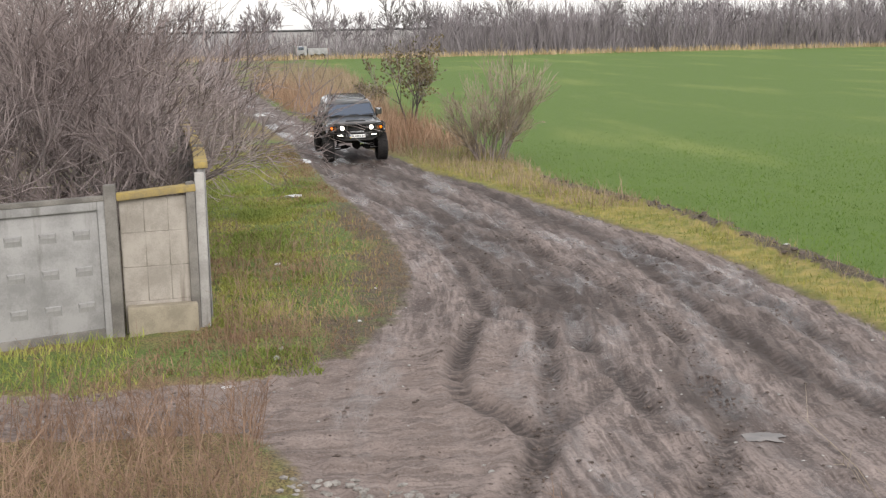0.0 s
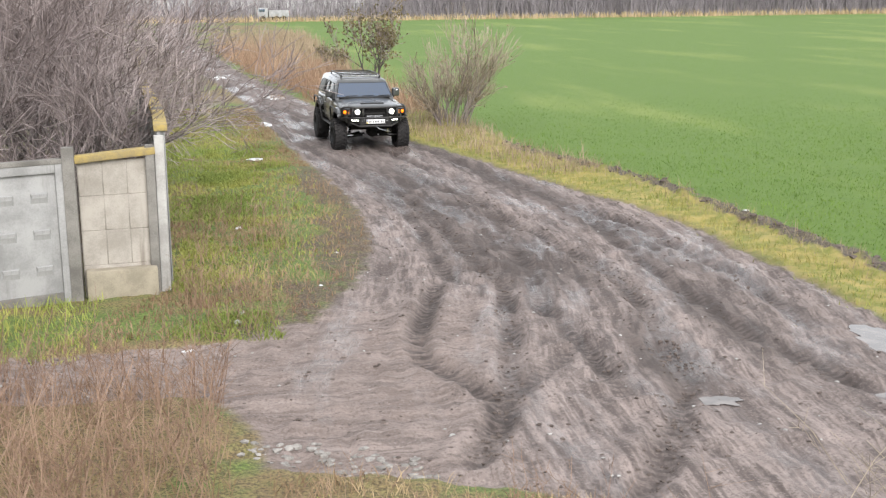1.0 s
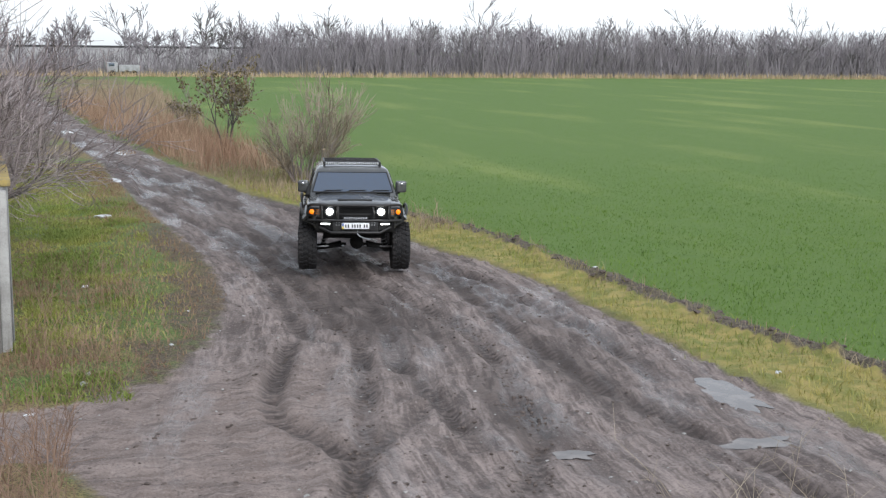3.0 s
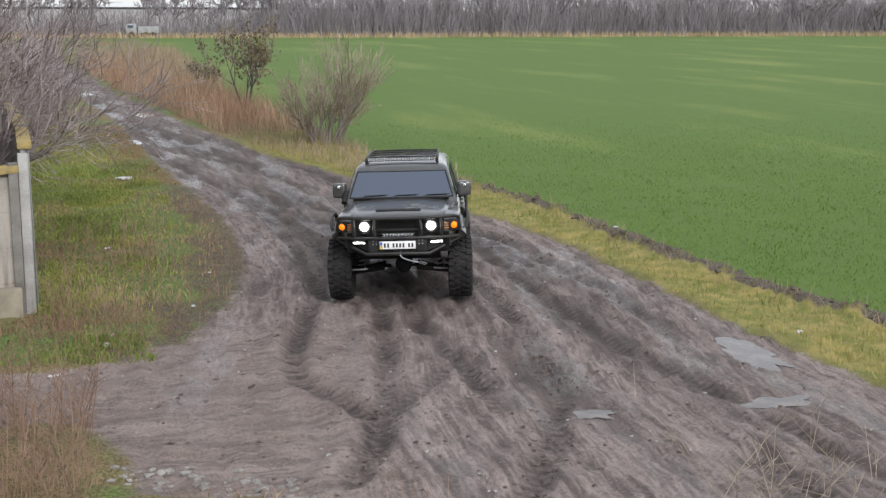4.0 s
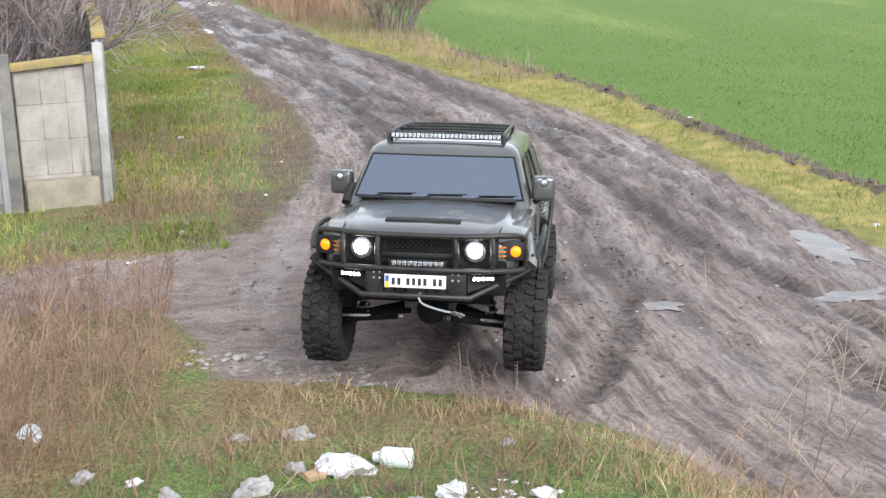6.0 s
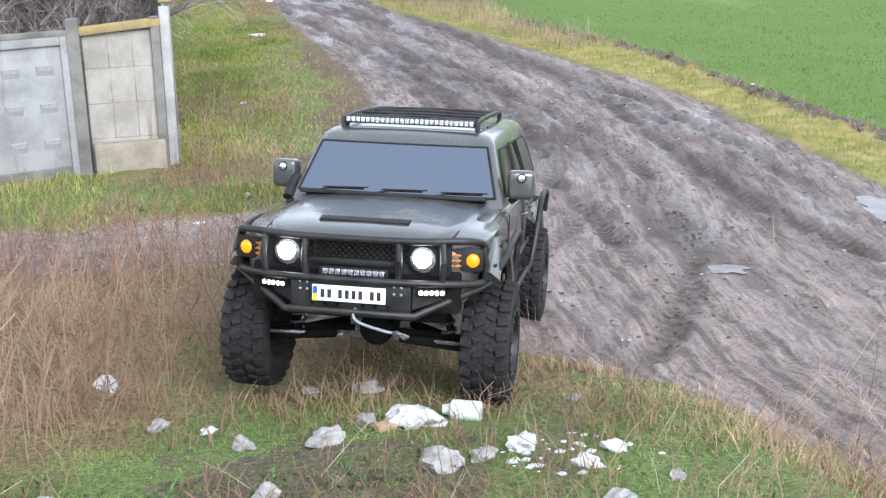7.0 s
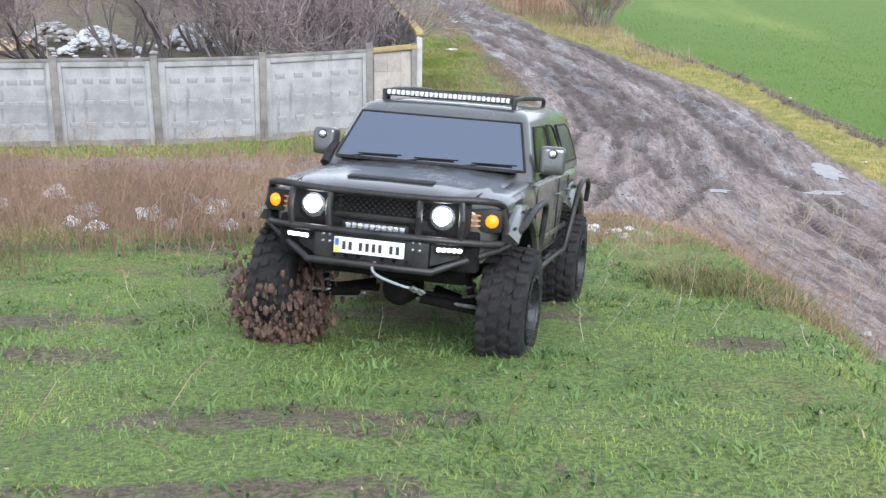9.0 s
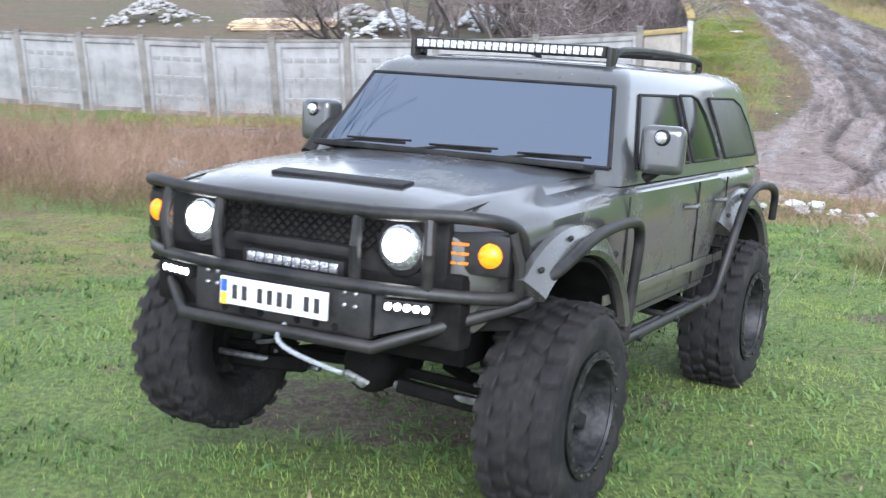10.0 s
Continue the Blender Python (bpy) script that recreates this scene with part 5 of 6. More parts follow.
CAB = [(1.40, -0.79, 2.06, 0.875, 0.10), (1.47, -0.735, 2.05, 0.865, 0.10), (1.86, -0.425, 1.97, 0.745, 0.10), (1.915, -0.37, 1.93, 0.715, 0.11),
       (1.955, -0.28, 1.86, 0.66, 0.14), (1.98, -0.08, 1.7, 0.54, 0.16), (1.99, 0.2, 1.45, 0.36, 0.16)]


def cab_side(y, z, sx, out=0.006):
    """A point on the flank of the cabin."""
    w = lerp(z, [(c[0], c[3]) for c in CAB])
    return (sx * (w + out), y, z)


def cab_front(u, z, out=0.008):
    """A point on the windscreen: u from -1 to 1 across."""
    y0, w, r = (lerp(z, [(c[0], c[i]) for c in CAB]) for i in (1, 3, 4))
    x = u * (w - r * 0.55)
    return (x, y0 - 0.04 * math.cos(u * math.pi / 2) - out + (r * 0.12 if abs(u) > 0.97 else 0), z + 0.004)


def grid_pane(fn, us, vs, thick, bm=None):
    bm = bm or bmesh.new()
    v = [[bm.verts.new(fn(a, b)) for a in us] for b in vs]
    for r, s in zip(v, v[1:]):
        for i in range(len(us) - 1):
            bm.faces.new((r[i], r[i + 1], s[i + 1], s[i]))
    bmesh.ops.recalc_face_normals(bm, faces=bm.faces)
    bmesh.ops.solidify(bm, geom=list(bm.faces), thickness=thick)
    return bm


def side_pane(poly, sx, inset=0.0):
    pts = [Vector(cab_side(y, z, sx, 0.004)) for y, z in poly]
    if sx < 0:
        pts = pts[::-1]
    return slab(pts, 0.006, bevel=0.002)


def outline(poly, sx, r=0.009):
    bm = bmesh.new()
    pts = [Vector(cab_side(y, z, sx, 0.008)) for y, z in poly]
    for a, b in zip(pts, pts[1:] + pts[:1]):
        tube([a, b], r, 6, bm)
    return bm


def tyre():
    r = WHEEL_R
    prof = [(0.255, -0.15), (0.30, -0.172), (0.37, -0.182), (r - 0.045, -0.172), (r - 0.02, -0.15), (r - 0.014, -0.08), (r - 0.012, 0.0),
            (r - 0.014, 0.08), (r - 0.02, 0.15), (r - 0.045, 0.172), (0.37, 0.182), (0.30, 0.172), (0.255, 0.15), (0.25, 0.0)]
    return spin(prof, 40)


def tread_lugs():
    """The outer and inner tread block of each side, at the top of the tyre."""
    r = WHEEL_R
    out = []
    for sx in (-1, 1):
        out.append((sx, finish(block((0.085, 0.062, 0.030), (sx * 0.128, 0, r - 0.010), 0.006, (0, sx * 14, sx * 10), seg=1), "tread_lug", RUBBER, False)))
        out.append((sx, finish(block((0.075, 0.05, 0.024), (sx * 0.045, 0.03, r - 0.005), 0.005, (0, 0, -sx * 24), seg=1), "tread_lug", RUBBER, False)))
    return out


def rim(sx):
    """Deep dish wheel; sx is the outer side."""
    prof = [(0.262, 0.155), (0.27, 0.165), (0.262, 0.172), (0.235, 0.165), (0.225, 0.12), (0.205, 0.03), (0.19, 0.02), (0.06, 0.05), (0.055, 0.075), (0.0, 0.08),
            (0.0, -0.02), (0.20, -0.05), (0.245, -0.14), (0.262, -0.155)]
    bm = spin([(r, sx * x) for r, x in prof], 32)
    for i in range(6):
        b = block((0.03, 0.07, 0.16), (sx * 0.055, 0, 0.125), 0.012, (0, sx * 10, 0))
        bmesh.ops.transform(b, matrix=pose(0, 0, 0, 60 * i), verts=b.verts)
        bm = merge(bm, b)
    return bm


def beadlock(sx):
    bm = spin([(0.272, sx * 0.166), (0.276, sx * 0.176), (0.24, sx * 0.182), (0.236, sx * 0.168)], 32)
    for i in range(20):
        b = block((0.016, 0.018, 0.018), (sx * 0.184, 0, 0.257), 0.003, seg=1)
        bmesh.ops.transform(b, matrix=pose(0, 0, 0, 18 * i), verts=b.verts)
        bm = merge(bm, b)
    return bm


def disc(r, depth, at, mat_bm=None, n=20, dome=0.0):
    """A short drum facing -y, with a domed front."""
    rings = []
    for f, y in ((1.0, depth), (1.0, 0.0), (0.92, -dome * 0.35), (0.6, -dome * 0.85), (0.2, -dome)):
        rings.append([(at[0] + r * f * math.cos(2 * math.pi * i / n), at[1] + y, at[2] + r * f * math.sin(2 * math.pi * i / n)) for i in range(n)])
    return loft(rings, mat_bm)


def build_car():
    car = tagged(new("off_road_vehicle"), "dark grey boxy lifted off-road vehicle with muddy tyres and lit lamps", "car")
    body = part("body", hull(), PAINT, car, "dusty dark grey painted body", angle=35)
    cab = part("cabin", loft([cabin_ring(*c) for c in CAB]), PAINT, car, angle=35)
    # glass
    us = [-1 + 2 * i / 12 for i in range(13)]
    part("windscreen", grid_pane(lambda u, z: cab_front(u * 0.985, z), us, [1.475, 1.57, 1.67, 1.77, 1.853], 0.006), TINT, cab, "dark tinted glass reflecting the sky")
    edge = bmesh.new()
    for z in (1.475, 1.853):
        tube([cab_front(u, z, 0.004) for u in us], 0.011, 6, edge)
    for u in (-1, 1):
        tube([cab_front(u, z, 0.004) for z in (1.475, 1.6, 1.73, 1.853)], 0.011, 6, edge)
    part("windscreen_seal", edge, TRIM, cab)
    panes = {"front_side_window": [(-0.52, 1.475), (0.36, 1.475), (0.36, 1.825), (-0.24, 1.825)],
             "rear_side_window": [(0.44, 1.475), (0.96, 1.475), (0.93, 1.6), (0.86, 1.73), (0.76, 1.81), (0.66, 1.83), (0.44, 1.83)],
             "quarter_window": [(1.1, 1.475), (1.84, 1.475), (1.80, 1.66), (1.7, 1.78), (1.56, 1.82), (1.0, 1.82), (1.06, 1.66)]}
    for sx in (-1, 1):
        for nm, poly in panes.items():
            w = part(nm, side_pane(poly, sx), QUARTER_GLASS if nm == "quarter_window" else TINT_DARK, cab)
            part("window_seal", outline(poly, sx), TRIM, w)
        for nm, y0, y1 in (("front_door", -0.74, 0.40), ("rear_door", 0.41, 0.98)):
            seam = bmesh.new()
            x = sx * 0.931
            y1b = y1 if nm == "front_door" else 0.86
            tube([(x, y0, 1.36), (x, y0 - 0.01, 1.1), (x * 0.992, y0, 0.80), (x * 0.99, y1b, 0.80), (x, y1, 1.1), (x, y1, 1.37)], 0.005, 5, seam)
            door = part(nm, seam, TRIM, body, "shut door with a thin dark gap round it")
            h = tube([(sx * 0.935, y1 - 0.26, 1.245), (sx * 0.972, y1 - 0.24, 1.25), (sx * 0.972, y1 - 0.11, 1.25), (sx * 0.935, y1 - 0.09, 1.245)], 0.013, 6, round_path=3)
            part("door_handle", h, PAINT, door)
        crease = block((0.012, 2.0, 0.05), (sx * 0.93, 0.0, 0.90), 0.005)
        part("door_moulding", crease, PAINT, body)
    # bonnet
    part("bonnet_intake", block((0.66, 0.10, 0.02), (0, -1.78, 1.410), 0.006, (6, 0, 0)), TRIM, body, "flat black bonnet intake")
    for sx in (-1, 1):
        seam = bmesh.new()
        tube([(sx * 0.67, -1.99, 1.345), (sx * 0.70, -1.6, 1.395), (sx * 0.72, -1.0, 1.432), (sx * 0.74, -0.8, 1.437)], 0.005, 5, seam)
        part("bonnet_gap", seam, TRIM, body)
    part("cowl", block((1.5, 0.16, 0.03), (0, -0.83, 1.478), 0.012, (-8, 0, 0)), TRIM, body)
    for x0 in (-0.62, -0.14, 0.34):
        w = tube([(x0, -0.90, 1.497), (x0 + 0.10, -0.845, 1.512), (x0 + 0.38, -0.835, 1.515)], 0.008, 6)
        tube([(x0 + 0.05, -0.855, 1.522), (x0 + 0.42, -0.845, 1.53)], 0.006, 5, w)
        part("wiper", w, TRIM, car)
    # front face
    face = block((1.36, 0.05, 0.29), (0, -2.035, 1.175), 0.02)
    grille = part("grille_panel", face, TRIM, car, "black grille panel")
    net = bmesh.new()
    for cx, w in ((0, 0.56), (-0.345, 0.09), (0.345, 0.09)):
        for i in range(-12, 13):
            for s in (-1, 1):
                a = []
                for tt in (-1, 1):
                    a.append((cx + i * 0.045 + s * tt * 0.07, -2.066, 1.235 + tt * 0.065))
                x0, x1 = cx - w / 2, cx + w / 2
                p, q = Vector(a[0]), Vector(a[1])
                if p.x > q.x:
                    p, q = q, p
                if q.x <= x0 or p.x >= x1:
                    continue
                d = q - p
                t0, t1 = max(0, (x0 - p.x) / d.x), min(1, (x1 - p.x) / d.x)
                tube([p + d * t0, p + d * t1], 0.0055, 4, net)
    part("grille_mesh", net, CHASSIS, grille)
    part("grille_bar", block((0.62, 0.05, 0.045), (0, -2.075, 1.155), 0.015), TRIM, grille)
    lb = part("light_bar", block((0.50, 0.06, 0.065), (0, -2.085, 1.085), 0.01), TRIM, grille, "short unlit LED light bar")
    for i in range(10):
        part("led_lens", block((0.038, 0.012, 0.042), (-0.2025 + 0.045 * i, -2.117, 1.085), 0.004, seg=1), LED_GREY, lb)
    for sx in (-1, 1):
        hl = part("headlamp", disc(0.112, 0.05, (sx * 0.485, -2.075, 1.20), dome=0.012), TRIM, car, "round headlamp, lit white")
        part("headlamp_lens", disc(0.092, 0.02, (sx * 0.485, -2.09, 1.20), dome=0.03), LED_GREY, hl)
        part("headlamp_bulb", disc(0.067, 0.01, (sx * 0.485, -2.106, 1.21), dome=0.034), LAMP_WHITE, hl, "glowing warm white lens")
        ind = part("indicator", block((0.27, 0.10, 0.17), (sx * 0.755, -1.955, 1.20), 0.03, (0, 0, sx * 16)), TRIM, car, "smoked indicator housing")
        part("indicator_lens", disc(0.052, 0.03, (sx * 0.815, -1.98, 1.20), dome=0.03), LAMP_AMBER, ind, "glowing amber lens")
        for i in range(3):
            part("amber_strip", block((0.11, 0.014, 0.014), (sx * 0.69, -2.026, 1.162 + 0.037 * i), 0.003, (0, 0, sx * 16), seg=1), AMBER_DULL, ind)
    # added black blocks stand in for the shaded open gap under the lamps
    val = part("dark_gap_block", block((1.5, 0.12, 0.30), (0, -2.0, 0.97), 0.03), CHASSIS, car, "added black block in place of the dark open gap behind the bumper")
    for sx in (-1, 1):
        part("dark_gap_end", block((0.3, 0.08, 0.22), (sx * 0.755, -1.87, 0.99), 0.03, (0, 0, sx * 48)), CHASSIS, val)
    # tube bumper
    bumper = part("bumper", block((0.86, 0.08, 0.20), (0, -2.15, 0.94), 0.02), TUBE, car, "black steel plate and tube bumper")
    for sx in (-1, 1):
        part("bumper_wing", slab([(sx * 0.43, -2.16, 0.86), (sx * 0.87, -1.89, 1.00), (sx * 0.87, -1.89, 1.05), (sx * 0.43, -2.16, 1.04)], 0.015), TUBE, bumper)
        for i in range(2):
            for j in range(2):
                part("bolt", disc(0.011, 0.01, (sx * (0.31 + 0.05 * i), -2.195, 0.965 + 0.05 * j), dome=0.006, n=8), STEEL, bumper)
        for i in range(3):
            part("bumper_hole", disc(0.016, 0.004, (sx * (0.09 + 0.09 * i), -2.192, 0.872), dome=0.001, n=10), CHASSIS, bumper)
        lamp = part("bumper_lamp", block((0.20, 0.05, 0.055), (sx * 0.56, -2.13, 0.985), 0.012, (0, 0, sx * 14)), TRIM, bumper, "slim lit LED lamp")
        for i in range(5):
            part("led", disc(0.0205, 0.012, (sx * (0.488 + 0.036 * i), -2.168 + 0.009 * i, 0.985), dome=0.008, n=10), LAMP_LED, lamp)
    bars = [[(-0.87, -1.76, 1.16), (-0.885, -1.90, 1.30), (-0.77, -2.07, 1.345), (-0.4, -2.155, 1.335), (0.4, -2.155, 1.335), (0.77, -2.07, 1.345), (0.885, -1.90, 1.30), (0.87, -1.76, 1.16)],
            [(-0.90, -1.80, 1.03), (-0.82, -1.99, 1.035), (-0.42, -2.19, 1.05), (0.42, -2.19, 1.05), (0.82, -1.99, 1.035), (0.90, -1.80, 1.03)],
            [(-0.96, -1.76, 1.06), (-0.92, -1.84, 1.01), (-0.46, -2.22, 0.825), (0.46, -2.22, 0.825), (0.92, -1.84, 1.01), (0.96, -1.76, 1.06)]]
    for i, b in enumerate(bars):
        part("bumper_tube", tube(b, 0.027, 10, round_path=5 if i < 2 else 0), TUBE, bumper)
    for x in (-0.33, 0.33, -0.63, 0.63):
        y = -2.15 if abs(x) < 0.5 else -2.12
        part("bumper_upright", tube([(x, y, 1.34), (x * 1.02, y - 0.03, 1.2), (x, y - 0.01 if abs(x) < 0.5 else y, 1.05)], 0.024, 8), TUBE, bumper)
    for x in (-0.88, 0.88):
        part("bumper_upright", tube([(x, -1.93, 1.29), (x * 1.03, -1.90, 1.17), (x * 1.02, -1.87, 1.04)], 0.024, 8), TUBE, bumper)
    plate = part("number_plate", block((0.52, 0.014, 0.112), (0, -2.232, 0.955), 0.004), WHITE_PLATE, bumper, "white number plate with dark characters")
    part("plate_flag", block((0.03, 0.004, 0.05), (-0.238, -2.240, 0.975)), PLATE_BLUE, plate)
    part("plate_flag", block((0.03, 0.004, 0.05), (-0.238, -2.240, 0.922)), PLATE_YELLOW, plate)
    for x in (-0.185, -0.137, -0.06, -0.012, 0.036, 0.084, 0.165, 0.213):
        part("plate_bar", block((0.027, 0.004, 0.06), (x, -2.240, 0.953), 0.001, seg=1), BLACK, plate)
    part("winch_rope", tube([(0.04, -2.20, 0.85), (0.04, -2.25, 0.80), (0.10, -2.23, 0.75), (0.24, -2.18, 0.70), (0.30, -2.16, 0.685)], 0.010, 7, round_path=4), ROPE, bumper, "pale grey winch rope with steel hook")
    hook = bmesh.new()
    for a in range(2):
        tube([(0.30 + 0.05 * a, -2.16, 0.685 - 0.015 * a), (0.33 + 0.05 * a, -2.18, 0.70 - 0.015 * a), (0.36 + 0.05 * a, -2.16, 0.68 - 0.015 * a), (0.33 + 0.05 * a, -2.14, 0.66 - 0.015 * a), (0.305 + 0.05 * a, -2.155, 0.68 - 0.015 * a)], 0.011, 6, hook)
    part("winch_hook", hook, STEEL, bumper)
    # flares and guard tubes
    for sx in (-1, 1):
        for c, nm in ((AXLE_F, "front_flare"), (AXLE_R, "rear_flare")):
            rings = []
            for i in range(21):
                a = radians(48 + 117 * i / 20)
                ca, sa = math.cos(a), math.sin(a)
                ri, ro = 0.60, 0.735
                def at(r, x):
                    return (sx * x, c - r * ca * 1.02, 0.62 + r * sa * 0.90)
                rings.append([at(ri, 0.86), at(ri, 0.985), at(ri + 0.025, 1.0), at(ri + 0.06, 0.985), at(ro, 0.935), at(ro, 0.90), at(ri + 0.02, 0.86)])
            fl = part(nm, loft(rings), PAINT, body, "bolt-on wheel arch flare")
            for i in range(5):
                a = radians(56 + 24 * i)
                part("flare_bolt", block((0.02, 0.026, 0.05), (sx * 0.955, c - 0.69 * math.cos(a) * 1.02, 0.62 + 0.69 * math.sin(a) * 0.9), 0.005, (90 - math.degrees(a) + 0, sx * 38, 0), seg=1), TRIM, fl)
        for c in (AXLE_F, AXLE_R):
            rings = []
            for i in range(13):
                a = radians(40 + 135 * i / 12)
                p = (c - 0.60 * math.cos(a) * 1.02, 0.62 + 0.585 * math.sin(a) * 0.9)
                q = (c - 0.58 * math.cos(a) * 1.02, 0.62 + 0.565 * math.sin(a) * 0.9)
                rings.append([(sx * 0.45, *p), (sx * 0.95, *p), (sx * 0.95, *q), (sx * 0.45, *q)])
            part("wheel_arch_liner", loft(rings), CHASSIS, body)
        guard = [(sx * 0.89, -1.82, 1.05), (sx * 0.99, -1.72, 1.13), (sx * 1.03, -1.40, 1.25), (sx * 1.03, -0.98, 1.27), (sx * 1.02, -0.83, 1.20), (sx * 1.00, -0.80, 0.98), (sx * 0.97, -0.78, 0.70)]
        part("guard_tube", tube(guard, 0.026, 10, round_path=5), TUBE, car, "steel tube guarding the wheel arch")
        guard = [(sx * 0.96, 0.62, 0.66), (sx * 0.99, 0.74, 0.74), (sx * 1.02, 0.92, 1.05), (sx * 1.03, 1.12, 1.25), (sx * 1.03, 1.45, 1.30), (sx * 1.02, 1.86, 1.24), (sx * 1.0, 1.95, 1.05)]
        part("guard_tube", tube(guard, 0.026, 10, round_path=5), TUBE, car, "steel tube guarding the wheel arch")
        for x, z in ((0.96, 0.68), (0.89, 0.66)):
            part("rock_slider", tube([(sx * x, -0.84, z), (sx * x, 0.72, z)], 0.026, 10), TUBE, car, "steel side step tube")
        for y in (-0.6, 0.0, 0.5):
            part("slider_bracket", tube([(sx * 0.55, y, 0.72), (sx * 1.0, y, 0.67)], 0.018, 7), TUBE, car)
        # mirrors with small round lamps
        mir = part("wing_mirror", block((0.215, 0.14, 0.235), (sx * 0.985, -0.48, 1.575), 0.05, (0, 0, sx * 12), seg=4), PAINT, car, "square dusty dark grey wing mirror")
        part("mirror_arm", tube([(sx * 0.90, -0.46, 1.43), (sx * 0.94, -0.47, 1.46), (sx * 0.98, -0.48, 1.49)], 0.028, 8), TRIM, mir)
        part("mirror_lamp", disc(0.04, 0.03, (sx * 0.995, -0.552, 1.635), dome=0.012, n=14), TRIM, mir)
        part("mirror_lamp_lens", disc(0.03, 0.01, (sx * 0.995, -0.57, 1.635), dome=0.01, n=12), LED_GREY, mir)
        part("tail_lamp", block((0.10, 0.06, 0.28), (sx * 0.80, 2.13, 1.2), 0.02), TAIL_RED, car, "red tail lamp")
    post = part("air_intake", tube([(-0.90, -0.72, 1.40), (-0.89, -0.62, 1.50), (-0.86, -0.55, 1.56)], 0.045, 10), TRIM, car, "black air intake stub on the wing")
    # roof rack and long light bar
    rack = part("roof_rack", tube([(-0.56, -0.13, 1.97), (-0.57, -0.02, 2.045), (-0.57, 0.7, 2.06), (-0.56, 1.38, 2.045), (-0.55, 1.48, 1.98)], 0.02, 8, round_path=4), TUBE, car, "black tubular roof rack")
    part("rack_rail", tube([(0.56, -0.13, 1.97), (0.57, -0.02, 2.045), (0.57, 0.7, 2.06), (0.56, 1.38, 2.045), (0.55, 1.48, 1.98)], 0.02, 8, round_path=4), TUBE, rack)
    for y in (0.02, 0.48, 0.92, 1.36):
        part("rack_bar", tube([(-0.57, y, 2.045), (0, y, 2.055), (0.57, y, 2.045)], 0.016, 7), TUBE, rack)
    bar = part("roof_light_bar", block((1.12, 0.07, 0.062), (0, -0.20, 2.03), 0.012), TRIM, car, "long unlit LED light bar on the roof")
    for i in range(26):
        part("led_lens", block((0.036, 0.012, 0.044), (-0.525 + 0.042 * i, -0.237, 2.03), 0.004, seg=1), LED_GREY, bar)
    for sx in (-1, 1):
        part("bar_bracket", block((0.03, 0.07, 0.11), (sx * 0.575, -0.19, 2.0), 0.008), TUBE, bar)
    # running gear
    part("skid_plate", slab([(-0.36, -2.06, 0.80), (0.36, -2.06, 0.80), (0.40, -1.25, 0.66), (-0.40, -1.25, 0.66)], 0.03), CHASSIS, car)
    under = block((1.2, 3.6, 0.16), (0, 0.1, 0.74), 0.03)
    part("chassis_frame", under, CHASSIS, car)
    part("gearbox", block((0.4, 1.1, 0.2), (0, -0.2, 0.64), 0.06), CHASSIS, car)
    part("fuel_tank", block((0.5, 0.9, 0.2), (-0.35, 0.6, 0.62), 0.05), CHASSIS, car)
    part("rear_axle", tube([(-0.85, AXLE_R, WHEEL_Z), (-0.2, AXLE_R, WHEEL_Z), (0.2, AXLE_R, WHEEL_Z), (0.85, AXLE_R, WHEEL_Z)], 0.055, 10), CHASSIS, car)
    part("differential", disc(0.17, 0.2, (0.05, AXLE_R - 0.12, WHEEL_Z), dome=0.09), CHASSIS, car)
    part("front_differential", disc(0.13, 0.28, (0.05, AXLE_F - 0.14, 0.56), dome=0.07), CHASSIS, car)
    for sx in (-1, 1):
        arm = tube([(sx * 0.25, AXLE_F - 0.22, 0.52), (sx * 0.80, AXLE_F - 0.02, 0.42)], 0.035, 8)
        tube([(sx * 0.25, AXLE_F + 0.25, 0.52), (sx * 0.80, AXLE_F + 0.02, 0.42)], 0.035, 8, arm)
        part("control_arm", arm, CHASSIS, car)
        part("drive_shaft", tube([(sx * 0.15, AXLE_F, 0.52), (sx * 0.85, AXLE_F, 0.49)], 0.026, 8), CHASSIS, car)
        coil = [(sx * (0.60 - 0.10 * t) + 0.055 * math.cos(t * 40), AXLE_F - 0.03 + 0.055 * math.sin(t * 40), 0.50 + 0.42 * t) for t in np.linspace(0, 1, 60)]
        part("coil_spring", tube(coil, 0.011, 5), STEEL, car)
        part("shock_absorber", tube([(sx * 0.62, AXLE_F - 0.03, 0.46), (sx * 0.50, AXLE_F - 0.03, 0.98)], 0.03, 8), CHASSIS, car)
        part("rear_shock", tube([(sx * 0.62, AXLE_R - 0.1, 0.46), (sx * 0.52, AXLE_R - 0.06, 0.98)], 0.03, 8), CHASSIS, car)
        part("steering_rod", tube([(sx * 0.2, AXLE_F - 0.16, 0.50), (sx * 0.8, AXLE_F - 0.13, 0.48)], 0.016, 7), STEEL, car)
    part("rear_bumper", block((1.7, 0.12, 0.18), (0, 2.18, 0.92), 0.03), TUBE, car)
    tm = finish(tyre(), "tyre", RUBBER)
    wheels, lugs = [], tread_lugs()
    for sx in (-1, 1):
        rm, bl = finish(rim(sx), "rim", RIM), finish(beadlock(sx), "beadlock_ring", RIM)
        for c in (AXLE_F, AXLE_R):
            w = new("wheel", tm)
            w.parent = car
            tagged(w, "large muddy off-road tyre on a dark rim")
            for nm, me in (("rim", rm), ("beadlock_ring", bl)):
                o = new(nm, me)
                o.parent = w
            for side, me in lugs:
                for i in range(26):
                    o = new("tread_lug", me)
                    o.parent = w
                    o.matrix_basis = pose(0, 0, 0, 360 * (i + (0.5 if side > 0 else 0)) / 26)
            wheels.append((w, sx, c))
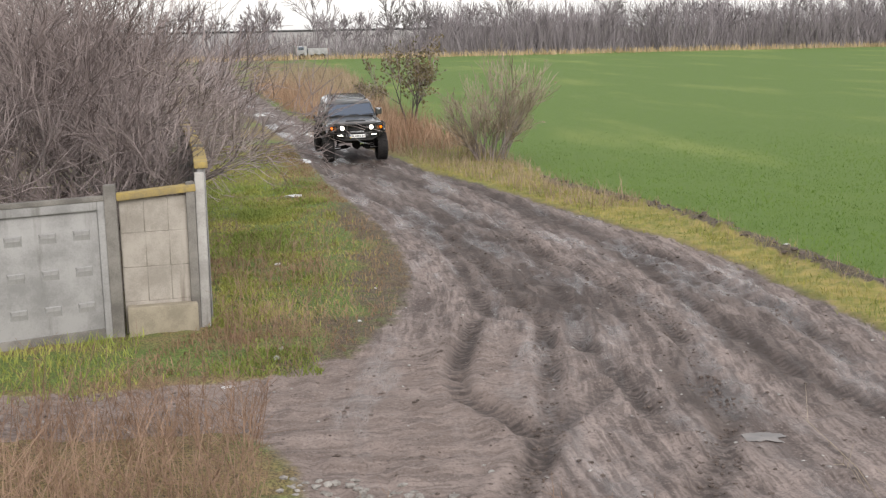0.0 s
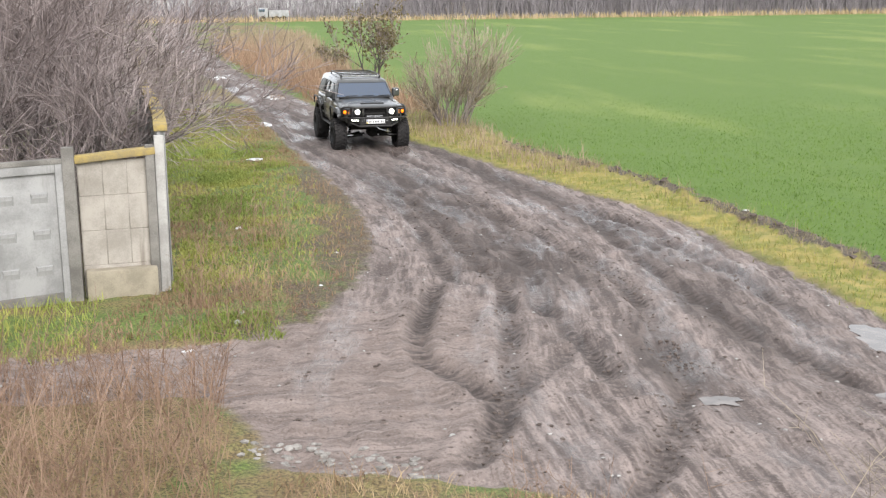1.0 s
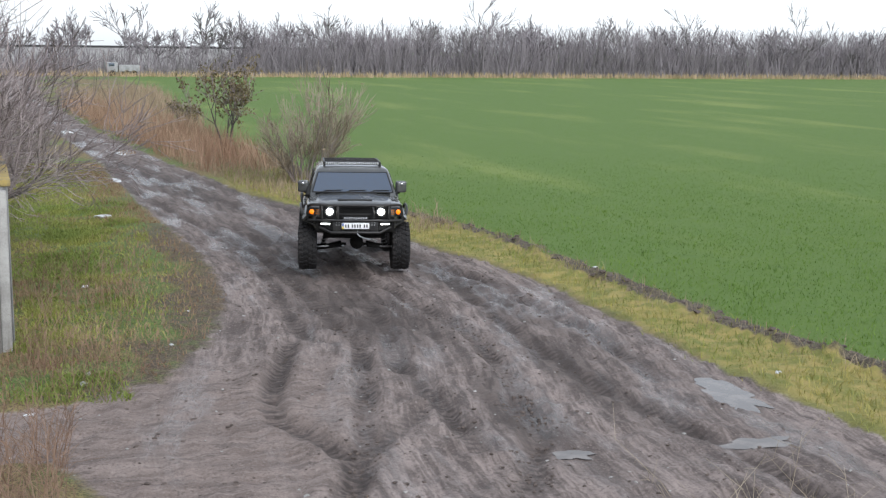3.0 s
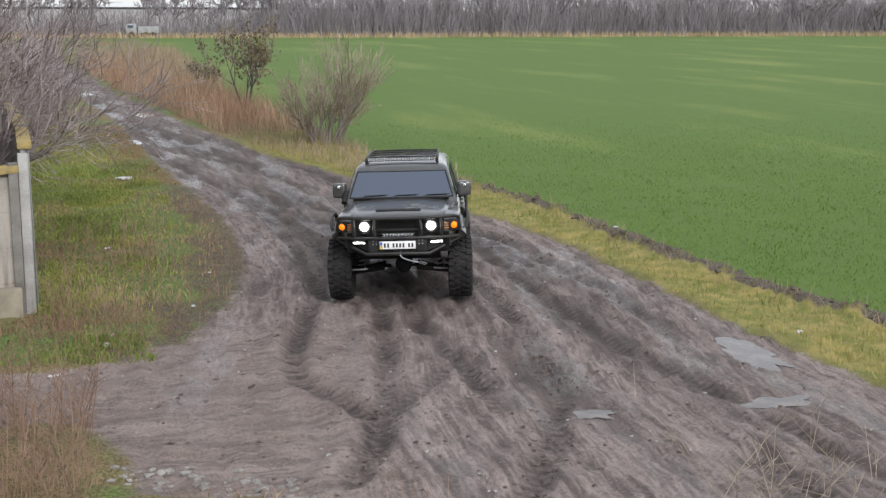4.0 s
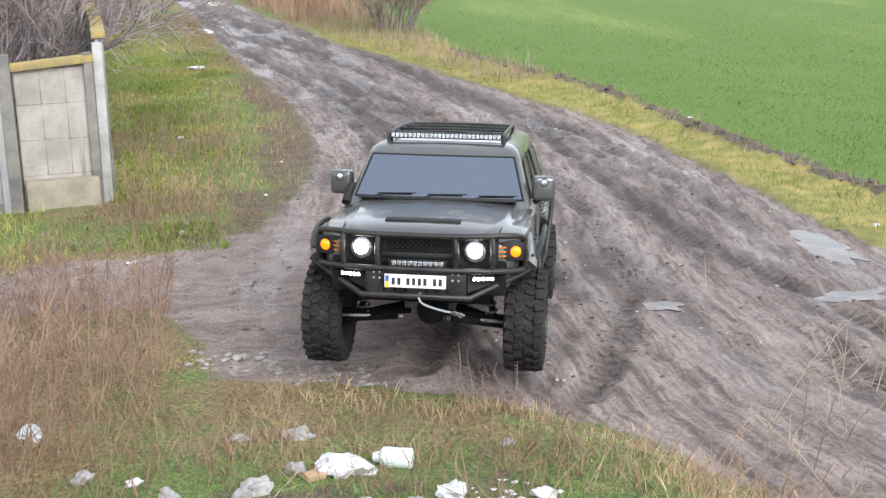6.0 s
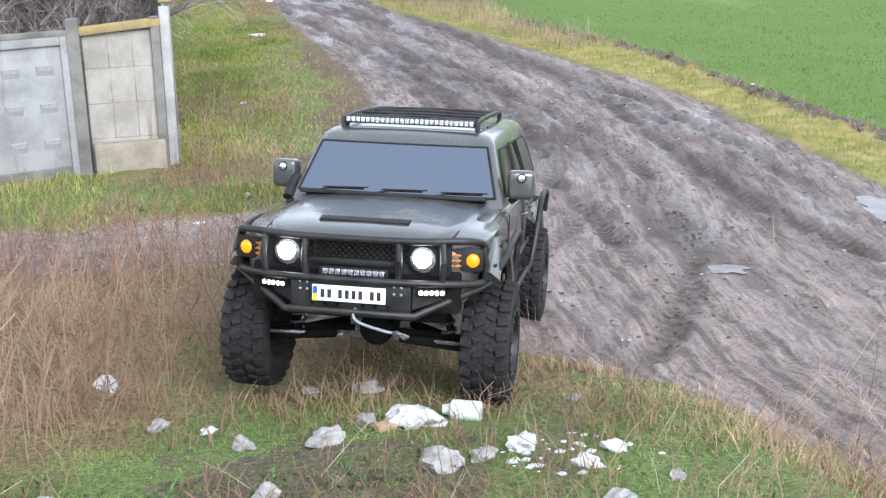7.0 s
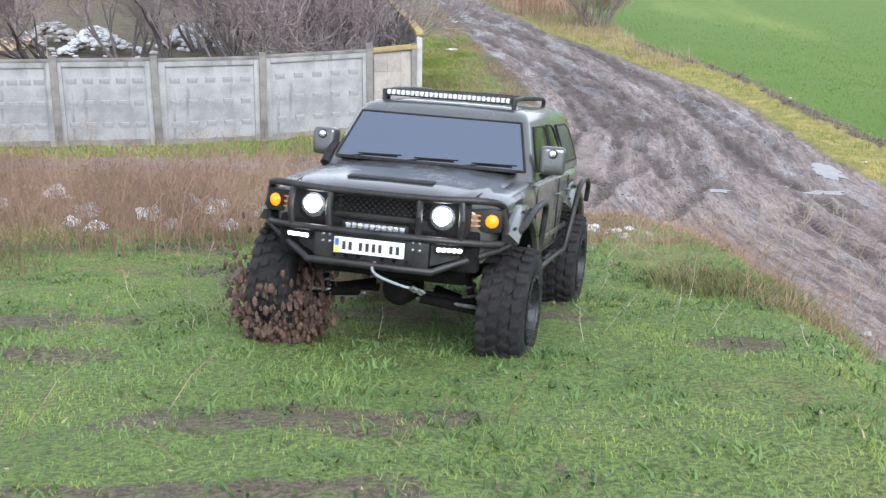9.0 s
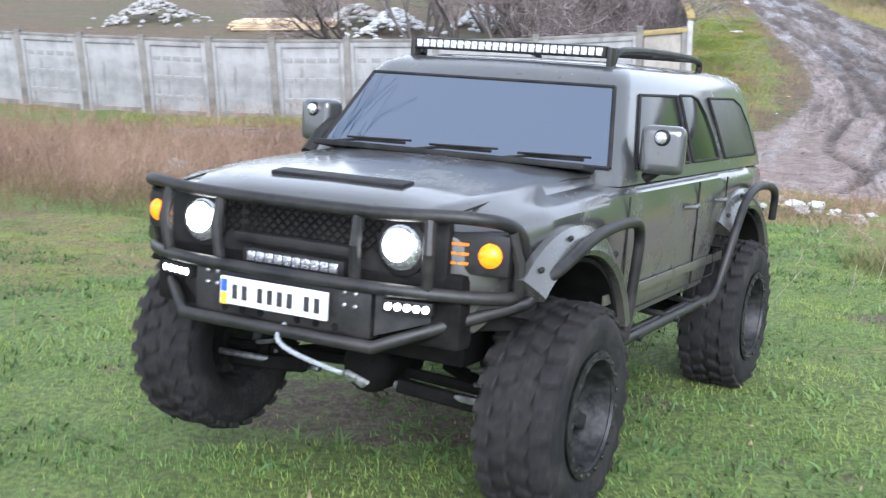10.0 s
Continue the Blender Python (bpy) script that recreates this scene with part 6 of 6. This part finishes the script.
            w.matrix_basis = pose(sx * TRACK, c, WHEEL_Z)
    return car, wheels


car, wheels = build_car()

# ---- mud thrown up by the spinning front wheel: a rigid burst of clods ----


SPRAY_MUD = worn("flying_brown_mud", (0.05, 0.029, 0.022), (0.13, 0.08, 0.06), 14.0, 0.95, bump=0.4)


def mud_burst(n, seed, spread_x, rise, lo, hi):
    r = np.random.default_rng(seed)
    bm0 = bmesh.new()
    bmesh.ops.create_icosphere(bm0, subdivisions=1, radius=1)
    base = np.array([v.co[:] for v in bm0.verts])
    faces = np.array([[v.index for v in f.verts] for f in bm0.faces])
    bm0.free()
    a, u = r.uniform(0, 2 * math.pi, n), r.uniform(0, 1, n) ** 1.3
    rad = spread_x * (0.35 + 0.65 * u) * r.uniform(0.2, 1, n)
    c = np.stack([rad * np.cos(a), rad * np.sin(a) * 0.7, rise * u * r.uniform(0.3, 1, n)], -1)
    s = r.uniform(lo, hi, n)[:, None, None]
    co = base[None] * (1 + r.uniform(-0.35, 0.35, (n, len(base), 1))) * s * np.array([0.9, 0.9, 1.7]) + c[:, None, :]
    fa = (np.arange(n) * len(base))[:, None, None] + faces[None]
    return strips(co.reshape(-1, 3).tolist(), fa.reshape(-1, 3).tolist(), "mud_spray", SPRAY_MUD, "burst of brown mud and torn weeds thrown up by a wheel", "mud")


SPRAY = [(mud_burst(3600, 3, 0.46, 0.75, 0.008, 0.03), -2.68, -3.45, 2.70), (mud_burst(700, 4, 0.6, 1.0, 0.006, 0.022), -2.7, -3.2, 2.66)]


def stance(x, y, z, yaw, pitch, roll):
    """The vehicle's pose: turn, nose pitch and lean in degrees."""
    return pose(x, y, z, 0, 0, yaw) @ pose(0, 0, 0, pitch) @ pose(0, 0, 0, 0, roll)


def motions():
    rows = [
        (0, stance(2.02, 41.60, 0.02, 4.3, 2.0, -0.6)),
        (1, stance(3.11, 35.19, -0.08, 6.5, 1.7, 0.6)),
        (1.5, stance(3.80, 33.0, -0.06, 7.5, 0.8, 0.8)),
        (2, stance(4.46, 29.6, -0.02, 4.0, -0.5, 1.0)),
        (2.5, stance(5.01, 26.69, 0.02, -3.5, -1.8, 1.1)),
        (4.5, stance(3.95, 16.29, -0.07, -16.4, -2.5, -2.1)),
        (5.5, stance(2.84, 12.81, -0.07, -16.3, -5.3, 0.0)),
        (6.2, stance(2.13, 10.87, 0.01, -19.3, -7.6, 0.6)),
        (7.3, stance(0.88, 8.40, 0.30, -18.0, -9.6, 2.2)),
        (7.5, stance(0.81, 7.13, 0.57, -17.4, -10.7, 3.3)),
        (8, stance(-0.11, 3.59, 1.32, -19.2, -9.3, 2.5)),
        (8.5, stance(-0.53, 0.83, 1.91, -16.0, -15.2, 1.1)),
        (9, stance(-1.43, -2.26, 2.44, -16.2, -10.2, 1.4)),
        (9.5, stance(-2.07, -4.52, 3.11, -17.0, -12.4, 0.9)),
        (10, stance(-1.76, -7.42, 3.58, -15.7, -11.2, -0.5)),
    ]
    walk(car, rows)
    # the wheels roll with the way driven, and spin faster where they slip on the bank
    ts, ps = [r[0] for r in rows], [r[1].translation for r in rows]
    way = [0.0]
    for a, b in zip(ps, ps[1:]):
        way.append(way[-1] + (b - a).length)
    for w, sx, c in wheels:
        turn = []
        for i in range(201):
            t = i / 20
            turn.append((t, pose(sx * TRACK, c, WHEEL_Z + (0.05 * step(8.0, 9.5, t) if sx < 0 and c < 0 else 0.0), math.degrees((np.interp(t, ts, way) + 0.7 * max(0.0, np.interp(t, ts, way) - np.interp(8.0, ts, way))) / WHEEL_R))))
        walk(w, turn)

    for ob, x, y, z in CRUSHED:
        walk(ob, [(0.0, pose(x, y, z)), (8.55, pose(x, y, z)), (8.75, pose(x, y, z, 10)), (9.0, pose(x, y, z - 0.02, 62)), (9.2, pose(x, y, z - 0.05, 76)), (10.0, pose(x, y, z - 0.05, 76))])
    for k, (ob, x, y, z) in enumerate(SPRAY):
        walk(ob, [(0.0, pose(x, y, z - 2.2)), (8.4, pose(x, y + 0.3, z - 1.6)), (8.8, pose(x, y + 0.1, z - 0.45 + 0.1 * k)), (9.0, pose(x, y, z)),
                  (9.15, pose(x - 0.05, y, z - 0.05 - 0.1 * k)), (9.4, pose(x - 0.1, y, z - 1.3)), (10.0, pose(x - 0.1, y, z - 2.2))])


motions()
